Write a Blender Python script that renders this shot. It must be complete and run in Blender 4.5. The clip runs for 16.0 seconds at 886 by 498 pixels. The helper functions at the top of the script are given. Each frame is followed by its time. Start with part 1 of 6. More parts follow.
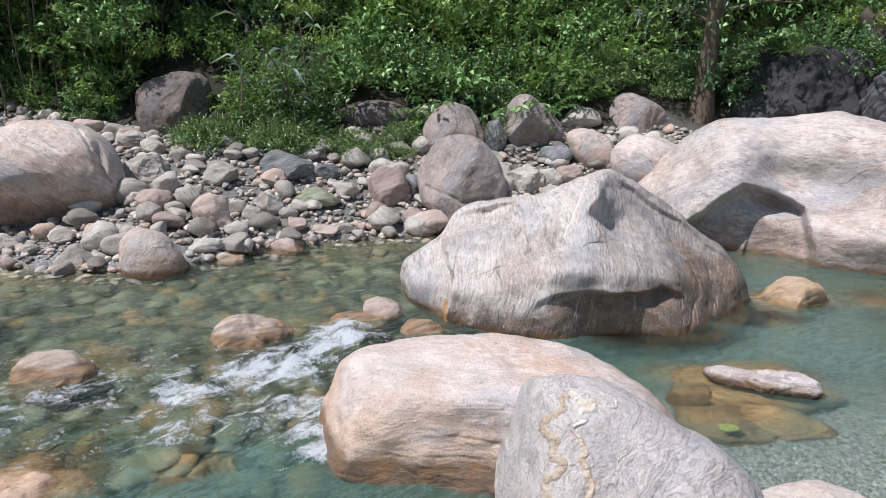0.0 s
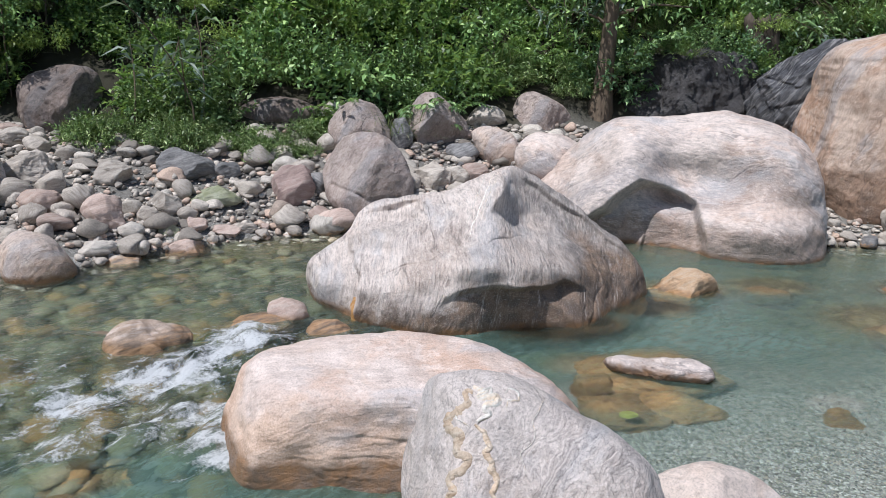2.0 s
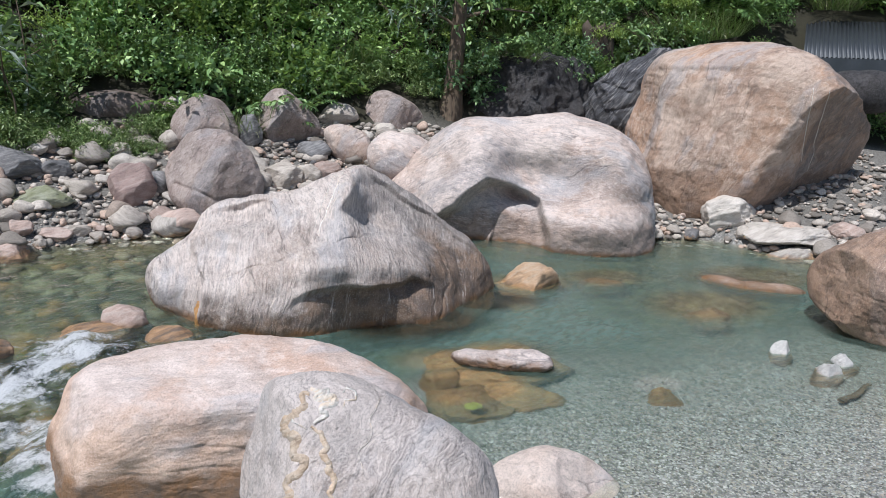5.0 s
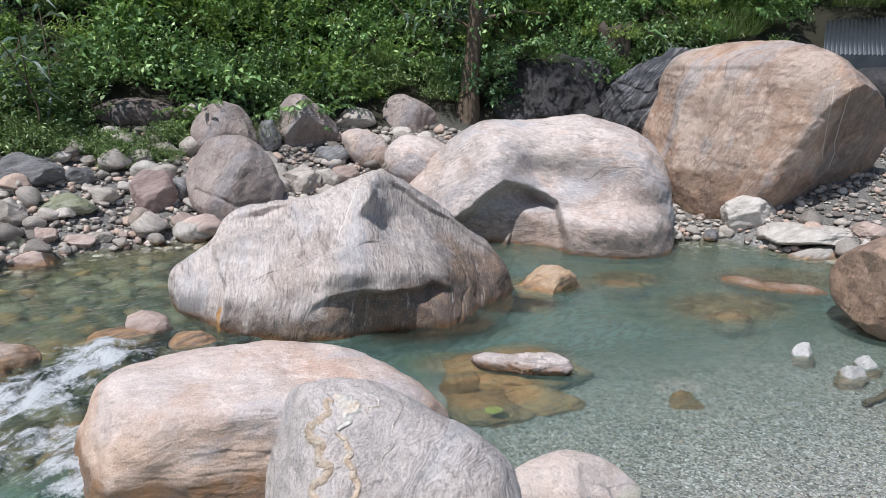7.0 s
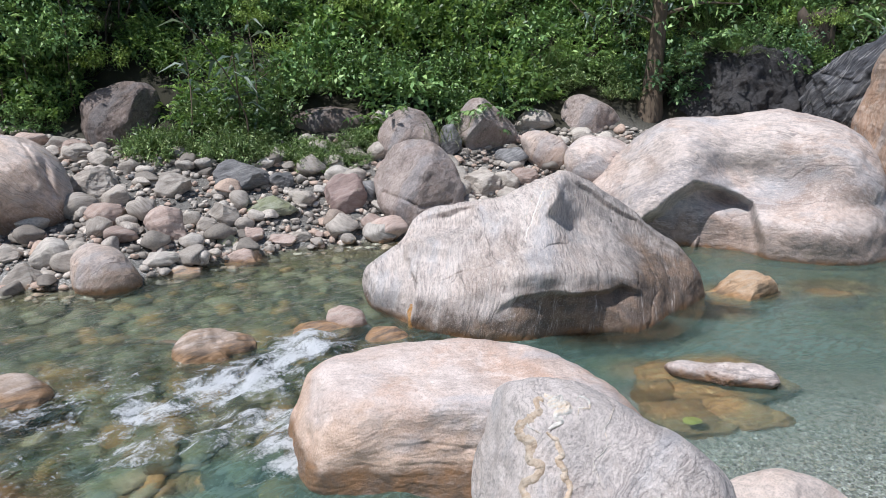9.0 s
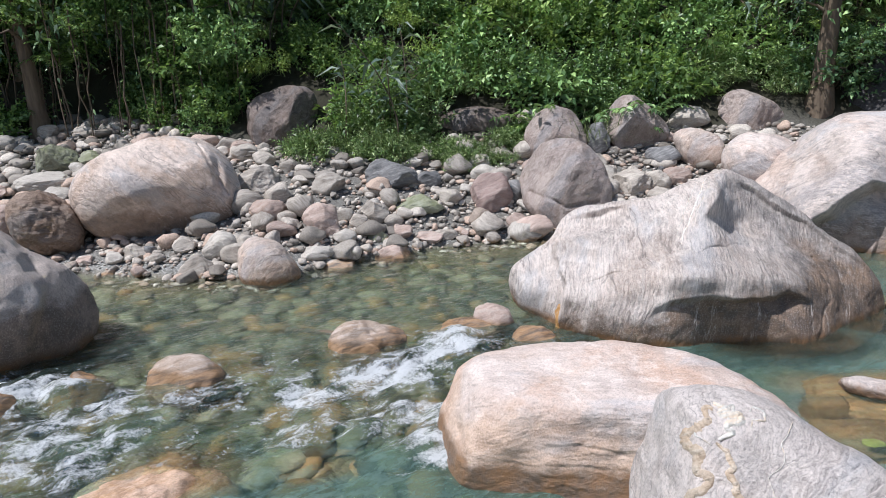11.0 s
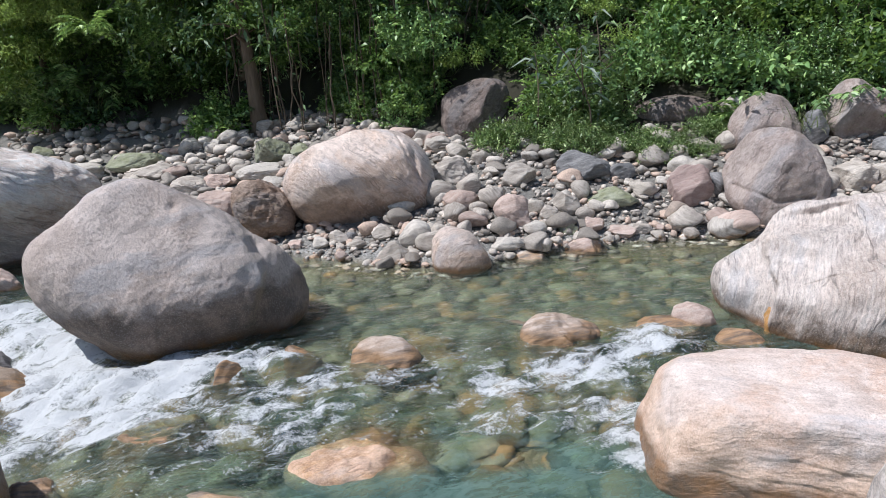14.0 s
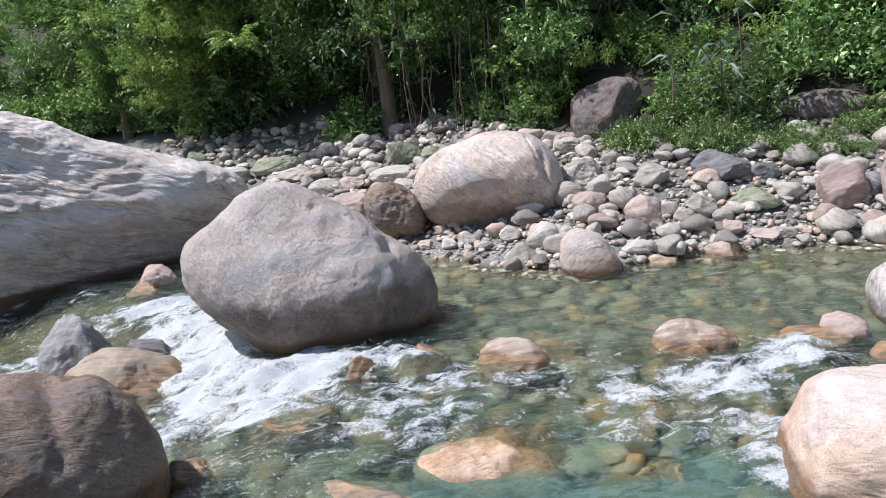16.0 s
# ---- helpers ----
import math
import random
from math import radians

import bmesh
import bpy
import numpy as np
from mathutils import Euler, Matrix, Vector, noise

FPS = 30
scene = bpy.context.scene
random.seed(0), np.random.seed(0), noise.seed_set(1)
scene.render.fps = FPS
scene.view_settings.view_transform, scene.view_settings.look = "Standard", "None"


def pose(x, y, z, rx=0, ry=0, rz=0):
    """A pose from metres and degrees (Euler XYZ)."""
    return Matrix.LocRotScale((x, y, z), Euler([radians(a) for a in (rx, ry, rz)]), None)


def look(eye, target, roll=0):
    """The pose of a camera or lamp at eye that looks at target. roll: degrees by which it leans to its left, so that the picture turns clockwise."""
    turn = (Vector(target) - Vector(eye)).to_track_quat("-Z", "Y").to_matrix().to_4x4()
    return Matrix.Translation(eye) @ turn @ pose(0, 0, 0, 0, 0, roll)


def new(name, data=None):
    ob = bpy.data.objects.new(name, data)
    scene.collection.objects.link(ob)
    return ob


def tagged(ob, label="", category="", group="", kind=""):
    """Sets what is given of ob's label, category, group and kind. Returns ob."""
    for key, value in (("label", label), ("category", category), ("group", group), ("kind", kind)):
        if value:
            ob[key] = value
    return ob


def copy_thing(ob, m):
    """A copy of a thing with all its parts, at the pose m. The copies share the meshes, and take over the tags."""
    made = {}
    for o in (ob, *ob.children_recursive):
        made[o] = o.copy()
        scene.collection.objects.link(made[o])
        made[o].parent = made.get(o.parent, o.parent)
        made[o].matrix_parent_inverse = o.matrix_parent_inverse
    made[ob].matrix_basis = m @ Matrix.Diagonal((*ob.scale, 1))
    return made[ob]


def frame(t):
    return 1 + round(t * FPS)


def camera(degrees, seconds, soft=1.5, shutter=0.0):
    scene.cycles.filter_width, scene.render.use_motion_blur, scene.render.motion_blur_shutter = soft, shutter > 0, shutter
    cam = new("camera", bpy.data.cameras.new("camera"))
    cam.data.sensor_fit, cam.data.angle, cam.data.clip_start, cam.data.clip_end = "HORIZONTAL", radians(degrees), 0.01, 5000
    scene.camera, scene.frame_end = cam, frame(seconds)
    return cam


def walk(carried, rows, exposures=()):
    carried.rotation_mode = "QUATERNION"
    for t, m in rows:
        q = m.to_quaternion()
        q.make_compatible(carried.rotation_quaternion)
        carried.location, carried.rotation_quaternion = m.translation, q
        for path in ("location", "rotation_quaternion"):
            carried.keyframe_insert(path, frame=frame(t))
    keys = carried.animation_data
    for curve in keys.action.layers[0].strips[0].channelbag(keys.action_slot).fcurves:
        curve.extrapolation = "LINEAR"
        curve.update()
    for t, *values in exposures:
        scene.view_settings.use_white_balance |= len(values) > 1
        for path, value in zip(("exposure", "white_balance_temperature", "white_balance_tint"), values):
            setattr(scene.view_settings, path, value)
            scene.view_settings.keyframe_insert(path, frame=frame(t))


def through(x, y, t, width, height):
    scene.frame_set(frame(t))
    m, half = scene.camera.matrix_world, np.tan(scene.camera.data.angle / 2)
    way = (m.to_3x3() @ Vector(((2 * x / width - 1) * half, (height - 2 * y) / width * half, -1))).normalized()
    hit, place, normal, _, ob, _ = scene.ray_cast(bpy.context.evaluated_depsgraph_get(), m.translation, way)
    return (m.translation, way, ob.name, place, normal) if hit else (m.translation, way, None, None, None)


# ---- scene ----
cam = camera(63.4, 16.0, 0.5)
PATH = [
    (0, (-0.169, 0.303, 2.225), (-0.172, 2.24, 1.727), 0.4),
    (0.5, (-0.159, 0.311, 2.222), (-0.102, 2.247, 1.724), 0.6),
    (1, (-0.15, 0.32, 2.219), (-0.03, 2.253, 1.72), 0.8),
    (1.5, (-0.14, 0.321, 2.215), (0.043, 2.249, 1.716), 1.0),
    (2, (-0.129, 0.331, 2.211), (0.116, 2.252, 1.712), 1.2),
    (2.5, (-0.121, 0.333, 2.211), (0.185, 2.245, 1.711), 1.4),
    (3, (-0.109, 0.331, 2.217), (0.251, 2.233, 1.714), 1.8),
    (3.5, (-0.085, 0.326, 2.217), (0.34, 2.216, 1.717), 2.1),
    (4, (-0.06, 0.311, 2.225), (0.443, 2.182, 1.726), 2.5),
    (4.5, (-0.035, 0.299, 2.225), (0.548, 2.147, 1.73), 2.8),
    (4.7, (-0.026, 0.288, 2.229), (0.591, 2.126, 1.735), 2.9),
    (6.8, (-0.04, 0.265, 2.263), (0.568, 2.106, 1.773), 2.3),
    (7, (-0.049, 0.266, 2.267), (0.525, 2.118, 1.775), 2.0),
    (7.5, (-0.095, 0.277, 2.261), (0.382, 2.156, 1.77), 1.3),
    (8, (-0.142, 0.283, 2.259), (0.226, 2.187, 1.769), 0.7),
    (8.5, (-0.19, 0.285, 2.261), (0.071, 2.206, 1.77), 0.1),
    (9, (-0.234, 0.298, 2.251), (-0.111, 2.233, 1.761), -0.6),
    (9.2, (-0.247, 0.300, 2.247), (-0.175, 2.239, 1.759), -0.8),
    (11.3, (-0.348, 0.308, 2.232), (-0.652, 2.225, 1.753), -2.2),
    (11.5, (-0.358, 0.306, 2.233), (-0.695, 2.219, 1.754), -2.3),
    (12, (-0.382, 0.302, 2.234), (-0.821, 2.194, 1.756), -2.7),
    (12.5, (-0.407, 0.298, 2.234), (-0.935, 2.167, 1.756), -2.9),
    (13, (-0.425, 0.299, 2.23), (-1.035, 2.143, 1.752), -3.2),
    (13.5, (-0.443, 0.308, 2.227), (-1.113, 2.131, 1.748), -3.4),
    (14, (-0.462, 0.3, 2.227), (-1.201, 2.097, 1.75), -3.8),
    (14.5, (-0.493, 0.281, 2.23), (-1.319, 2.041, 1.759), -4.3),
    (15, (-0.49, 0.281, 2.233), (-1.391, 2.005, 1.769), -4.8),
    (15.5, (-0.485, 0.269, 2.234), (-1.45, 1.96, 1.78), -5.1),
    (16, (-0.47, 0.257, 2.245), (-1.52, 1.9, 1.798), -5.5),
]
walk(cam, [(t, look(eye, target, roll)) for t, eye, target, roll in PATH],
     exposures=[(0, 0.02, 6080, 9), (4, -0.08, 6080, 9), (7, -0.08, 6080, 9), (9, 0.0, 6080, 9), (12.5, 0.1, 6080, 9), (14, 0.12, 6080, 9), (16, 0.32, 6050, 10)])

# ---- light ----
SUN_AZ, SUN_EL = 234.0, 60.0      # compass degrees (clockwise from +y) and height of the sun
world = bpy.data.worlds.new("sky")
scene.world = world
world.use_nodes = True
wn = world.node_tree
sky = wn.nodes.new("ShaderNodeTexSky")
sky.sky_type, sky.sun_disc = "NISHITA", False
sky.sun_elevation, sky.sun_rotation = radians(SUN_EL), radians(SUN_AZ)
wn.links.new(sky.outputs[0], wn.nodes["Background"].inputs[0])
wn.nodes["Background"].inputs[1].default_value = 0.095
sun = new("sun", bpy.data.lights.new("sun", "SUN"))
sun.data.energy, sun.data.angle, sun.data.color = 4.6, radians(0.53), (1.0, 0.95, 0.92)
sd = Vector((math.sin(radians(SUN_AZ)) * math.cos(radians(SUN_EL)), math.cos(radians(SUN_AZ)) * math.cos(radians(SUN_EL)), math.sin(radians(SUN_EL))))
sun.matrix_world = look(sd * 60, (0, 0, 0))


# ---- numeric noise ----
def lattice(ix, iy, iz, seed):
    h = (ix * 374761393 + iy * 668265263 + iz * 2147483647 + seed * 974634533) & 0xFFFFFFFF
    h = ((h ^ (h >> 13)) * 1274126177) & 0xFFFFFFFF
    h = ((h ^ (h >> 16)) * 2246822519) & 0xFFFFFFFF
    return ((h ^ (h >> 15)) & 0xFFFFFF) / 0xFFFFFF * 2 - 1


def value_noise(p, seed=0):
    i = np.floor(p).astype(np.int64)
    f = p - i
    f = f * f * f * (f * (f * 6 - 15) + 10)
    out = 0
    for dx in (0, 1):
        for dy in (0, 1):
            for dz in (0, 1):
                wgt = (f[:, 0] if dx else 1 - f[:, 0]) * (f[:, 1] if dy else 1 - f[:, 1]) * (f[:, 2] if dz else 1 - f[:, 2])
                out = out + wgt * lattice(i[:, 0] + dx, i[:, 1] + dy, i[:, 2] + dz, seed)
    return out


def fbm(p, scale, octaves=4, seed=0, gain=0.5):
    out, amp, p = 0, 1.0, np.asarray(p, float) * scale
    for k in range(octaves):
        out = out + amp * value_noise(p + 17.3 * k, seed + k)
        p, amp = p * 2.03, amp * gain
    return out


def smooth(a, b, x):
    f = np.clip((np.asarray(x, float) - a) / (b - a), 0, 1)
    return f * f * (3 - 2 * f)


def flat3(x, y):
    return np.stack([np.atleast_1d(x), np.atleast_1d(y), 0 * np.atleast_1d(x)], -1)


# ---- node materials ----
class Nodes:
    """A small helper to write node trees."""

    def __init__(self, name):
        self.mat = bpy.data.materials.new(name)
        self.mat.use_nodes = True
        self.tree = self.mat.node_tree
        self.bsdf = self.tree.nodes["Principled BSDF"]
        self.out = self.tree.nodes["Material Output"]

    def add(self, kind, ins=(), **props):
        n = self.tree.nodes.new("ShaderNode" + kind)
        for k, v in props.items():
            setattr(n, k, v)
        for k, v in dict(ins).items():
            self.put(n.inputs[k], v)
        return n

    def put(self, socket, v):
        if isinstance(v, bpy.types.NodeSocket):
            self.tree.links.new(v, socket)
        elif isinstance(v, (tuple, list)) and len(v) == 3 and socket.type == "RGBA":
            socket.default_value = (*v, 1)
        else:
            socket.default_value = v

    def coords(self, kind="Object"):
        return self.add("TexCoord").outputs[kind]

    def mapped(self, vec, rot=(0, 0, 0), scale=(1, 1, 1)):
        turn = self.add("Mapping", {"Vector": vec, "Rotation": tuple(radians(a) for a in rot)}).outputs[0]
        return self.add("Mapping", {"Vector": turn, "Scale": scale}).outputs[0]

    def noise(self, vec, scale, detail=4.0, rough=0.55, warp=0.0):
        n = self.add("TexNoise", {"Vector": vec, "Scale": scale, "Detail": detail, "Roughness": rough, "Distortion": warp})
        return n.outputs["Fac"]

    def voronoi(self, vec, scale, feature="F1", out="Distance", rand=1.0):
        return self.add("TexVoronoi", {"Vector": vec, "Scale": scale, "Randomness": rand}, feature=feature).outputs[out]

    def step(self, x, a, b, lo=0.0, hi=1.0):
        return self.add("MapRange", {"Value": x, "From Min": a, "From Max": b, "To Min": lo, "To Max": hi}).outputs[0]

    def math(self, op, a, b=0.0):
        return self.add("Math", {0: a, 1: b}, operation=op).outputs[0]

    def mix(self, f, a, b, blend="MIX"):
        n = self.add("Mix", data_type="RGBA", blend_type=blend)
        for k, v in ((0, f), (6, a), (7, b)):
            self.put(n.inputs[k], v)
        return n.outputs[2]

    def bump(self, h, strength, dist, below=None):
        n = self.add("Bump", {"Height": h, "Strength": strength, "Distance": dist})
        if below is not None:
            self.put(n.inputs["Normal"], below)
        return n.outputs[0]

    def height(self):
        """World height of the surface."""
        pos = self.add("NewGeometry").outputs["Position"]
        return self.add("SeparateXYZ", {0: pos}).outputs[2]


def rock_mat(name, light, dark, warm, rot=(0, 0, 0), fine=9.0, long=0.8, band=0.3, warmth=0.5, wet=0.06, bump=0.5, streak=0.0, hair=(5, 5, 70), hairy=0.2, stain=0.5, wetter=0.05, sway=0.4, lines=0.5, tide_shade=None, seep_shade=None, worm=(0.7, 6.0, 8.0, 0.2), tide_shade_from=None):
    """River gneiss: layers across the turned z axis, iron patches, wandering thin lines, dark patina, streaks that
    carry the right flank's shade, a brown flood stain deepened for shade, grain, and a wet foot.
    """
    m = Nodes(name)
    c = m.coords()
    light, dark, warm = (tuple(v * k for v, k in zip(t, (1.22, 1.15, 1.11))) for t in (light, dark, warm))
    warp = m.add("TexNoise", {"Vector": c, "Scale": 0.9, "Detail": 5.0}).outputs["Color"]
    warped = m.add("VectorMath", {0: c, 1: m.add("VectorMath", {0: warp, "Scale": sway}, operation="SCALE").outputs[0]}, operation="ADD").outputs[0]
    bands = m.noise(m.mapped(warped, rot, (long, long, fine)), 1.0, 9.0, 0.66)
    broad = m.noise(m.mapped(warped, rot, (0.55, 0.55, 1.5)), 1.0, 9.0, 0.62, 0.3)
    blot = m.noise(c, 0.9, 9.0, 0.64, 0.5)
    scuff = m.noise(c, 5.0, 10.0, 0.74)
    grain = m.noise(c, 90.0, 4.0, 0.75)
    where = m.noise(c, 1.7, 4.0, 0.6)
    fibre = m.noise(m.mapped(warped, rot, hair), 1.0, 5.0, 0.65)
    pale = tuple(min(0.85, v * 1.18 + 0.04) for v in light)
    deep = tuple(v * 0.5 for v in dark)
    col = m.mix(m.step(broad, 0.45, 0.55), light, dark)
    col = m.mix(m.math("MULTIPLY", m.step(blot, 0.47, 0.55), warmth), col, warm)
    col = m.mix(m.step(bands, 0.49, 0.62, 0.0, band), col, deep)
    col = m.mix(m.step(bands, 0.49, 0.38, 0.0, band), col, pale)
    # wandering contour lines along the layers, pale between dark
    run = m.noise(m.mapped(warped, rot, (worm[0], worm[0], worm[1])), 1.0, 4.0, 0.5)
    wave = m.math("ABSOLUTE", m.math("SUBTRACT", m.math("FRACT", m.math("MULTIPLY", run, worm[2])), 0.5))
    much = m.step(where, 0.42, 0.58, 0.45 * worm[3], worm[3])
    col = m.mix(m.math("MULTIPLY", m.step(wave, 0.16, 0.06), much), col, pale)
    col = m.mix(m.math("MULTIPLY", m.step(wave, 0.36, 0.46), much), col, deep)
    col = m.mix(m.step(scuff, 0.53, 0.58, 0.0, 0.55), col, pale)
    col = m.mix(m.step(scuff, 0.45, 0.36, 0.0, 0.25), col, deep)
    col = m.mix(m.math("MULTIPLY", m.step(fibre, 0.51, 0.57), m.step(where, 0.56, 0.44, 0.5 * hairy, 1.5 * hairy)), col, pale)
    col = m.mix(m.math("MULTIPLY", m.step(fibre, 0.48, 0.42), m.step(where, 0.56, 0.44, 0.5 * hairy, 1.5 * hairy)), col, deep)
    patina = m.noise(m.mapped(c, (0, 0, 40), (1.0, 1.0, 1.3)), 1.0, 10.0, 0.66, 0.4)
    col = m.mix(m.step(patina, 0.51, 0.57, 0.0, stain), col, m.mix(0.55, deep, tuple(v * 0.5 for v in warm)))
    cool = m.noise(m.mapped(warped, rot, (0.8, 0.8, 2.4)), 1.0, 6.0, 0.6)
    col = m.mix(m.step(cool, 0.52, 0.60, 0.0, 0.45), col, (light[0] * 0.74, light[0] * 0.76, light[0] * 0.81))
    chip = m.noise(m.mapped(warped, rot, (hair[0] * 1.6, hair[1] * 1.6, max(22.0, hair[2] * 0.6))), 1.0, 6.0, 0.72)
    col = m.mix(m.step(chip, 0.56, 0.62, 0.0, min(0.5, 1.7 * hairy)), col, pale)
    col = m.mix(m.step(chip, 0.43, 0.37, 0.0, min(0.4, 1.3 * hairy)), col, deep)
    if streak:
        drip = m.noise(m.mapped(warped, rot, (0.9, 3.5, 20)), 1.0, 8.0, 0.68)
        col = m.mix(m.math("MULTIPLY", m.step(drip, 0.51, 0.58), m.step(where, 0.45, 0.55, 0.15, streak)), col, deep)
        col = m.mix(m.math("MULTIPLY", m.step(drip, 0.48, 0.42), m.step(where, 0.55, 0.45, 0.15, streak)), col, (0.74, 0.71, 0.68))
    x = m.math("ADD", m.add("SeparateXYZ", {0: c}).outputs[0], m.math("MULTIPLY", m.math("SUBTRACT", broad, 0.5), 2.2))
    # shade of the right flank put into the colour, broken by seepage streaks
    if seep_shade:
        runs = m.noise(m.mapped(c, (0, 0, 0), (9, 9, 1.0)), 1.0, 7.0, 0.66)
        col = m.mix(m.math("MULTIPLY", m.step(x, seep_shade[0], seep_shade[1]), m.step(runs, 0.62, 0.42, 0.25, 0.72)), col, (0.13, 0.122, 0.12))
    # brown flood stain; its colour also carries the shade of undercuts and hollows
    if tide_shade:
        zt = m.math("ADD", m.height(), m.math("MULTIPLY", m.math("SUBTRACT", patina, 0.5), 1.1))
        if tide_shade_from:
            zt = m.math("ADD", zt, m.step(x, tide_shade_from[0], tide_shade_from[1], 0.4, 0.0))
        tone = tide_shade[2:] or ((0.22, 0.14, 0.09), (0.10, 0.07, 0.05))
        brown = m.mix(m.step(scuff, 0.44, 0.56), tone[1], tone[0])
        col = m.mix(m.step(zt, tide_shade[0] + 0.06, tide_shade[0] - 0.10, 0.0, tide_shade[1]), col, brown)
    # thin dark seams and white threads that follow the layers
    seam = m.math("ABSOLUTE", m.math("SUBTRACT", m.noise(m.mapped(warped, rot, (long * 0.9, long * 0.9, fine * 0.7)), 1.0, 4.0, 0.55), 0.5))
    col = m.mix(m.math("MULTIPLY", m.step(seam, 0.010, 0.003), m.step(where, 0.47, 0.55, 0.0, lines)), col, tuple(v * 0.3 for v in dark))
    seam2 = m.math("ABSOLUTE", m.math("SUBTRACT", bands, 0.56))
    col = m.mix(m.math("MULTIPLY", m.step(seam2, 0.012, 0.002), m.step(where, 0.53, 0.46, 0.0, lines)), col, pale)
    col = m.mix(m.step(grain, 0.52, 0.62, 0.0, 0.35), col, m.mix(0.7, col, (0.05, 0.048, 0.045)))
    col = m.mix(m.step(grain, 0.46, 0.38, 0.0, 0.3), col, pale)
    z = m.math("ADD", m.height(), m.math("MULTIPLY", m.math("SUBTRACT", scuff, 0.5), 0.12))
    damp = m.step(z, wet + wetter, wet - 0.01)
    col = m.mix(m.math("MULTIPLY", damp, 0.85), col, m.mix(m.step(scuff, 0.4, 0.6), (0.24, 0.12, 0.045), (0.06, 0.04, 0.025)))
    m.put(m.bsdf.inputs["Base Color"], col)
    m.put(m.bsdf.inputs["Roughness"], m.math("SUBTRACT", m.step(grain, 0.3, 0.7, 0.6, 0.85), m.math("MULTIPLY", damp, 0.4)))
    h = m.math("ADD", m.math("MULTIPLY", bands, 0.4), m.math("ADD", m.math("MULTIPLY", scuff, 1.25), m.math("MULTIPLY", m.step(seam, 0.0, 0.02), 0.4 * lines)))
    b = m.bump(h, bump, 0.045)
    b = m.bump(m.math("ADD", m.math("ADD", fibre, chip), m.math("MULTIPLY", wave, -0.25)), min(0.9, 0.3 + 2.0 * hairy), 0.018, b)
    b = m.bump(grain, 0.6, 0.008, b)
    m.put(m.bsdf.inputs["Normal"], b)
    return m.mat


def stone_mat(name, a, b, c2, moss=0.0, wet=0.04):
    """Loose river stone; each one takes its own shade."""
    m = Nodes(name)
    c = m.coords()
    rnd = m.add("ObjectInfo").outputs["Random"]
    shift = m.add("VectorMath", {0: c, 1: m.add("CombineXYZ", {0: m.math("MULTIPLY", rnd, 37.0), 1: m.math("MULTIPLY", rnd, 91.0)}).outputs[0]}, operation="ADD").outputs[0]
    big = m.noise(shift, 3.0, 5.0, 0.6, 0.5)
    lay = m.noise(m.mapped(shift, (35, 20, 0), (4, 4, 24)), 1.0, 7.0, 0.7)
    grain = m.noise(shift, 70.0, 4.0, 0.7)
    col = m.mix(m.step(big, 0.35, 0.65), a, b)
    col = m.mix(m.step(lay, 0.50, 0.58, 0.0, 0.6), col, c2)
    col = m.mix(m.step(lay, 0.44, 0.38, 0.0, 0.5), col, tuple(v * 0.5 for v in b))
    col = m.mix(m.step(grain, 0.4, 0.75, 0.0, 0.45), col, tuple(v * 0.35 for v in b))
    tone = m.step(rnd, 0.0, 1.0, 0.85, 1.3)
    col = m.mix(1.0, col, m.add("CombineXYZ", {0: tone, 1: tone, 2: tone}).outputs[0], "MULTIPLY")
    if moss:
        up = m.add("SeparateXYZ", {0: m.add("NewGeometry").outputs["Normal"]}).outputs[2]
        green = m.math("MULTIPLY", m.step(m.noise(shift, 7.0, 6.0, 0.7), 0.4, 0.6), m.step(up, 0.0, 0.7, 0.0, moss))
        col = m.mix(green, col, (0.13, 0.15, 0.035))
    damp = m.step(m.math("ADD", m.height(), m.math("MULTIPLY", m.math("SUBTRACT", big, 0.5), 0.25)), wet + 0.03, wet - 0.02)
    col = m.mix(m.math("MULTIPLY", damp, 0.75), col, m.mix(m.step(lay, 0.40, 0.56), (0.09, 0.055, 0.03), (0.36, 0.185, 0.06)))
    m.put(m.bsdf.inputs["Base Color"], col)
    m.put(m.bsdf.inputs["Roughness"], m.math("SUBTRACT", 0.8, m.math("MULTIPLY", damp, 0.5)))
    m.put(m.bsdf.inputs["Normal"], m.bump(m.math("ADD", m.math("ADD", grain, big), lay), 0.6, 0.02))
    return m.mat


def leaf_mat(name, a, b, c2, through=0.22):
    m = Nodes(name)
    a, b, c2 = (tuple(v * k for v in t) for t, k in ((a, 0.36), (b, 0.95), (c2, 1.55)))
    rnd = m.add("NewGeometry").outputs["Random Per Island"]
    own = m.add("ObjectInfo").outputs["Random"]
    vein = m.noise(m.coords(), 30.0, 3.0)
    col = m.mix(rnd, a, b)
    col = m.mix(m.step(m.math("FRACT", m.math("MULTIPLY", rnd, 7.31)), 0.72, 0.95, 0.0, 0.9), col, c2)
    col = m.mix(m.step(vein, 0.4, 0.7, 0.0, 0.3), col, tuple(v * 0.5 for v in a))
    tone = m.step(own, 0.0, 1.0, 0.75, 1.25)
    col = m.mix(1.0, col, m.add("CombineXYZ", {0: tone, 1: tone, 2: tone}).outputs[0], "MULTIPLY")
    m.put(m.bsdf.inputs["Base Color"], col)
    m.put(m.bsdf.inputs["Roughness"], 0.42)
    m.put(m.bsdf.inputs["Specular IOR Level"], 0.5)
    tr = m.add("BsdfTranslucent", {"Color": m.mix(0.5, col, (0.22, 0.32, 0.03))})
    mx = m.add("MixShader", {0: through, 1: m.bsdf.outputs[0], 2: tr.outputs[0]})
    m.put(m.out.inputs[0], mx.outputs[0])
    return m.mat


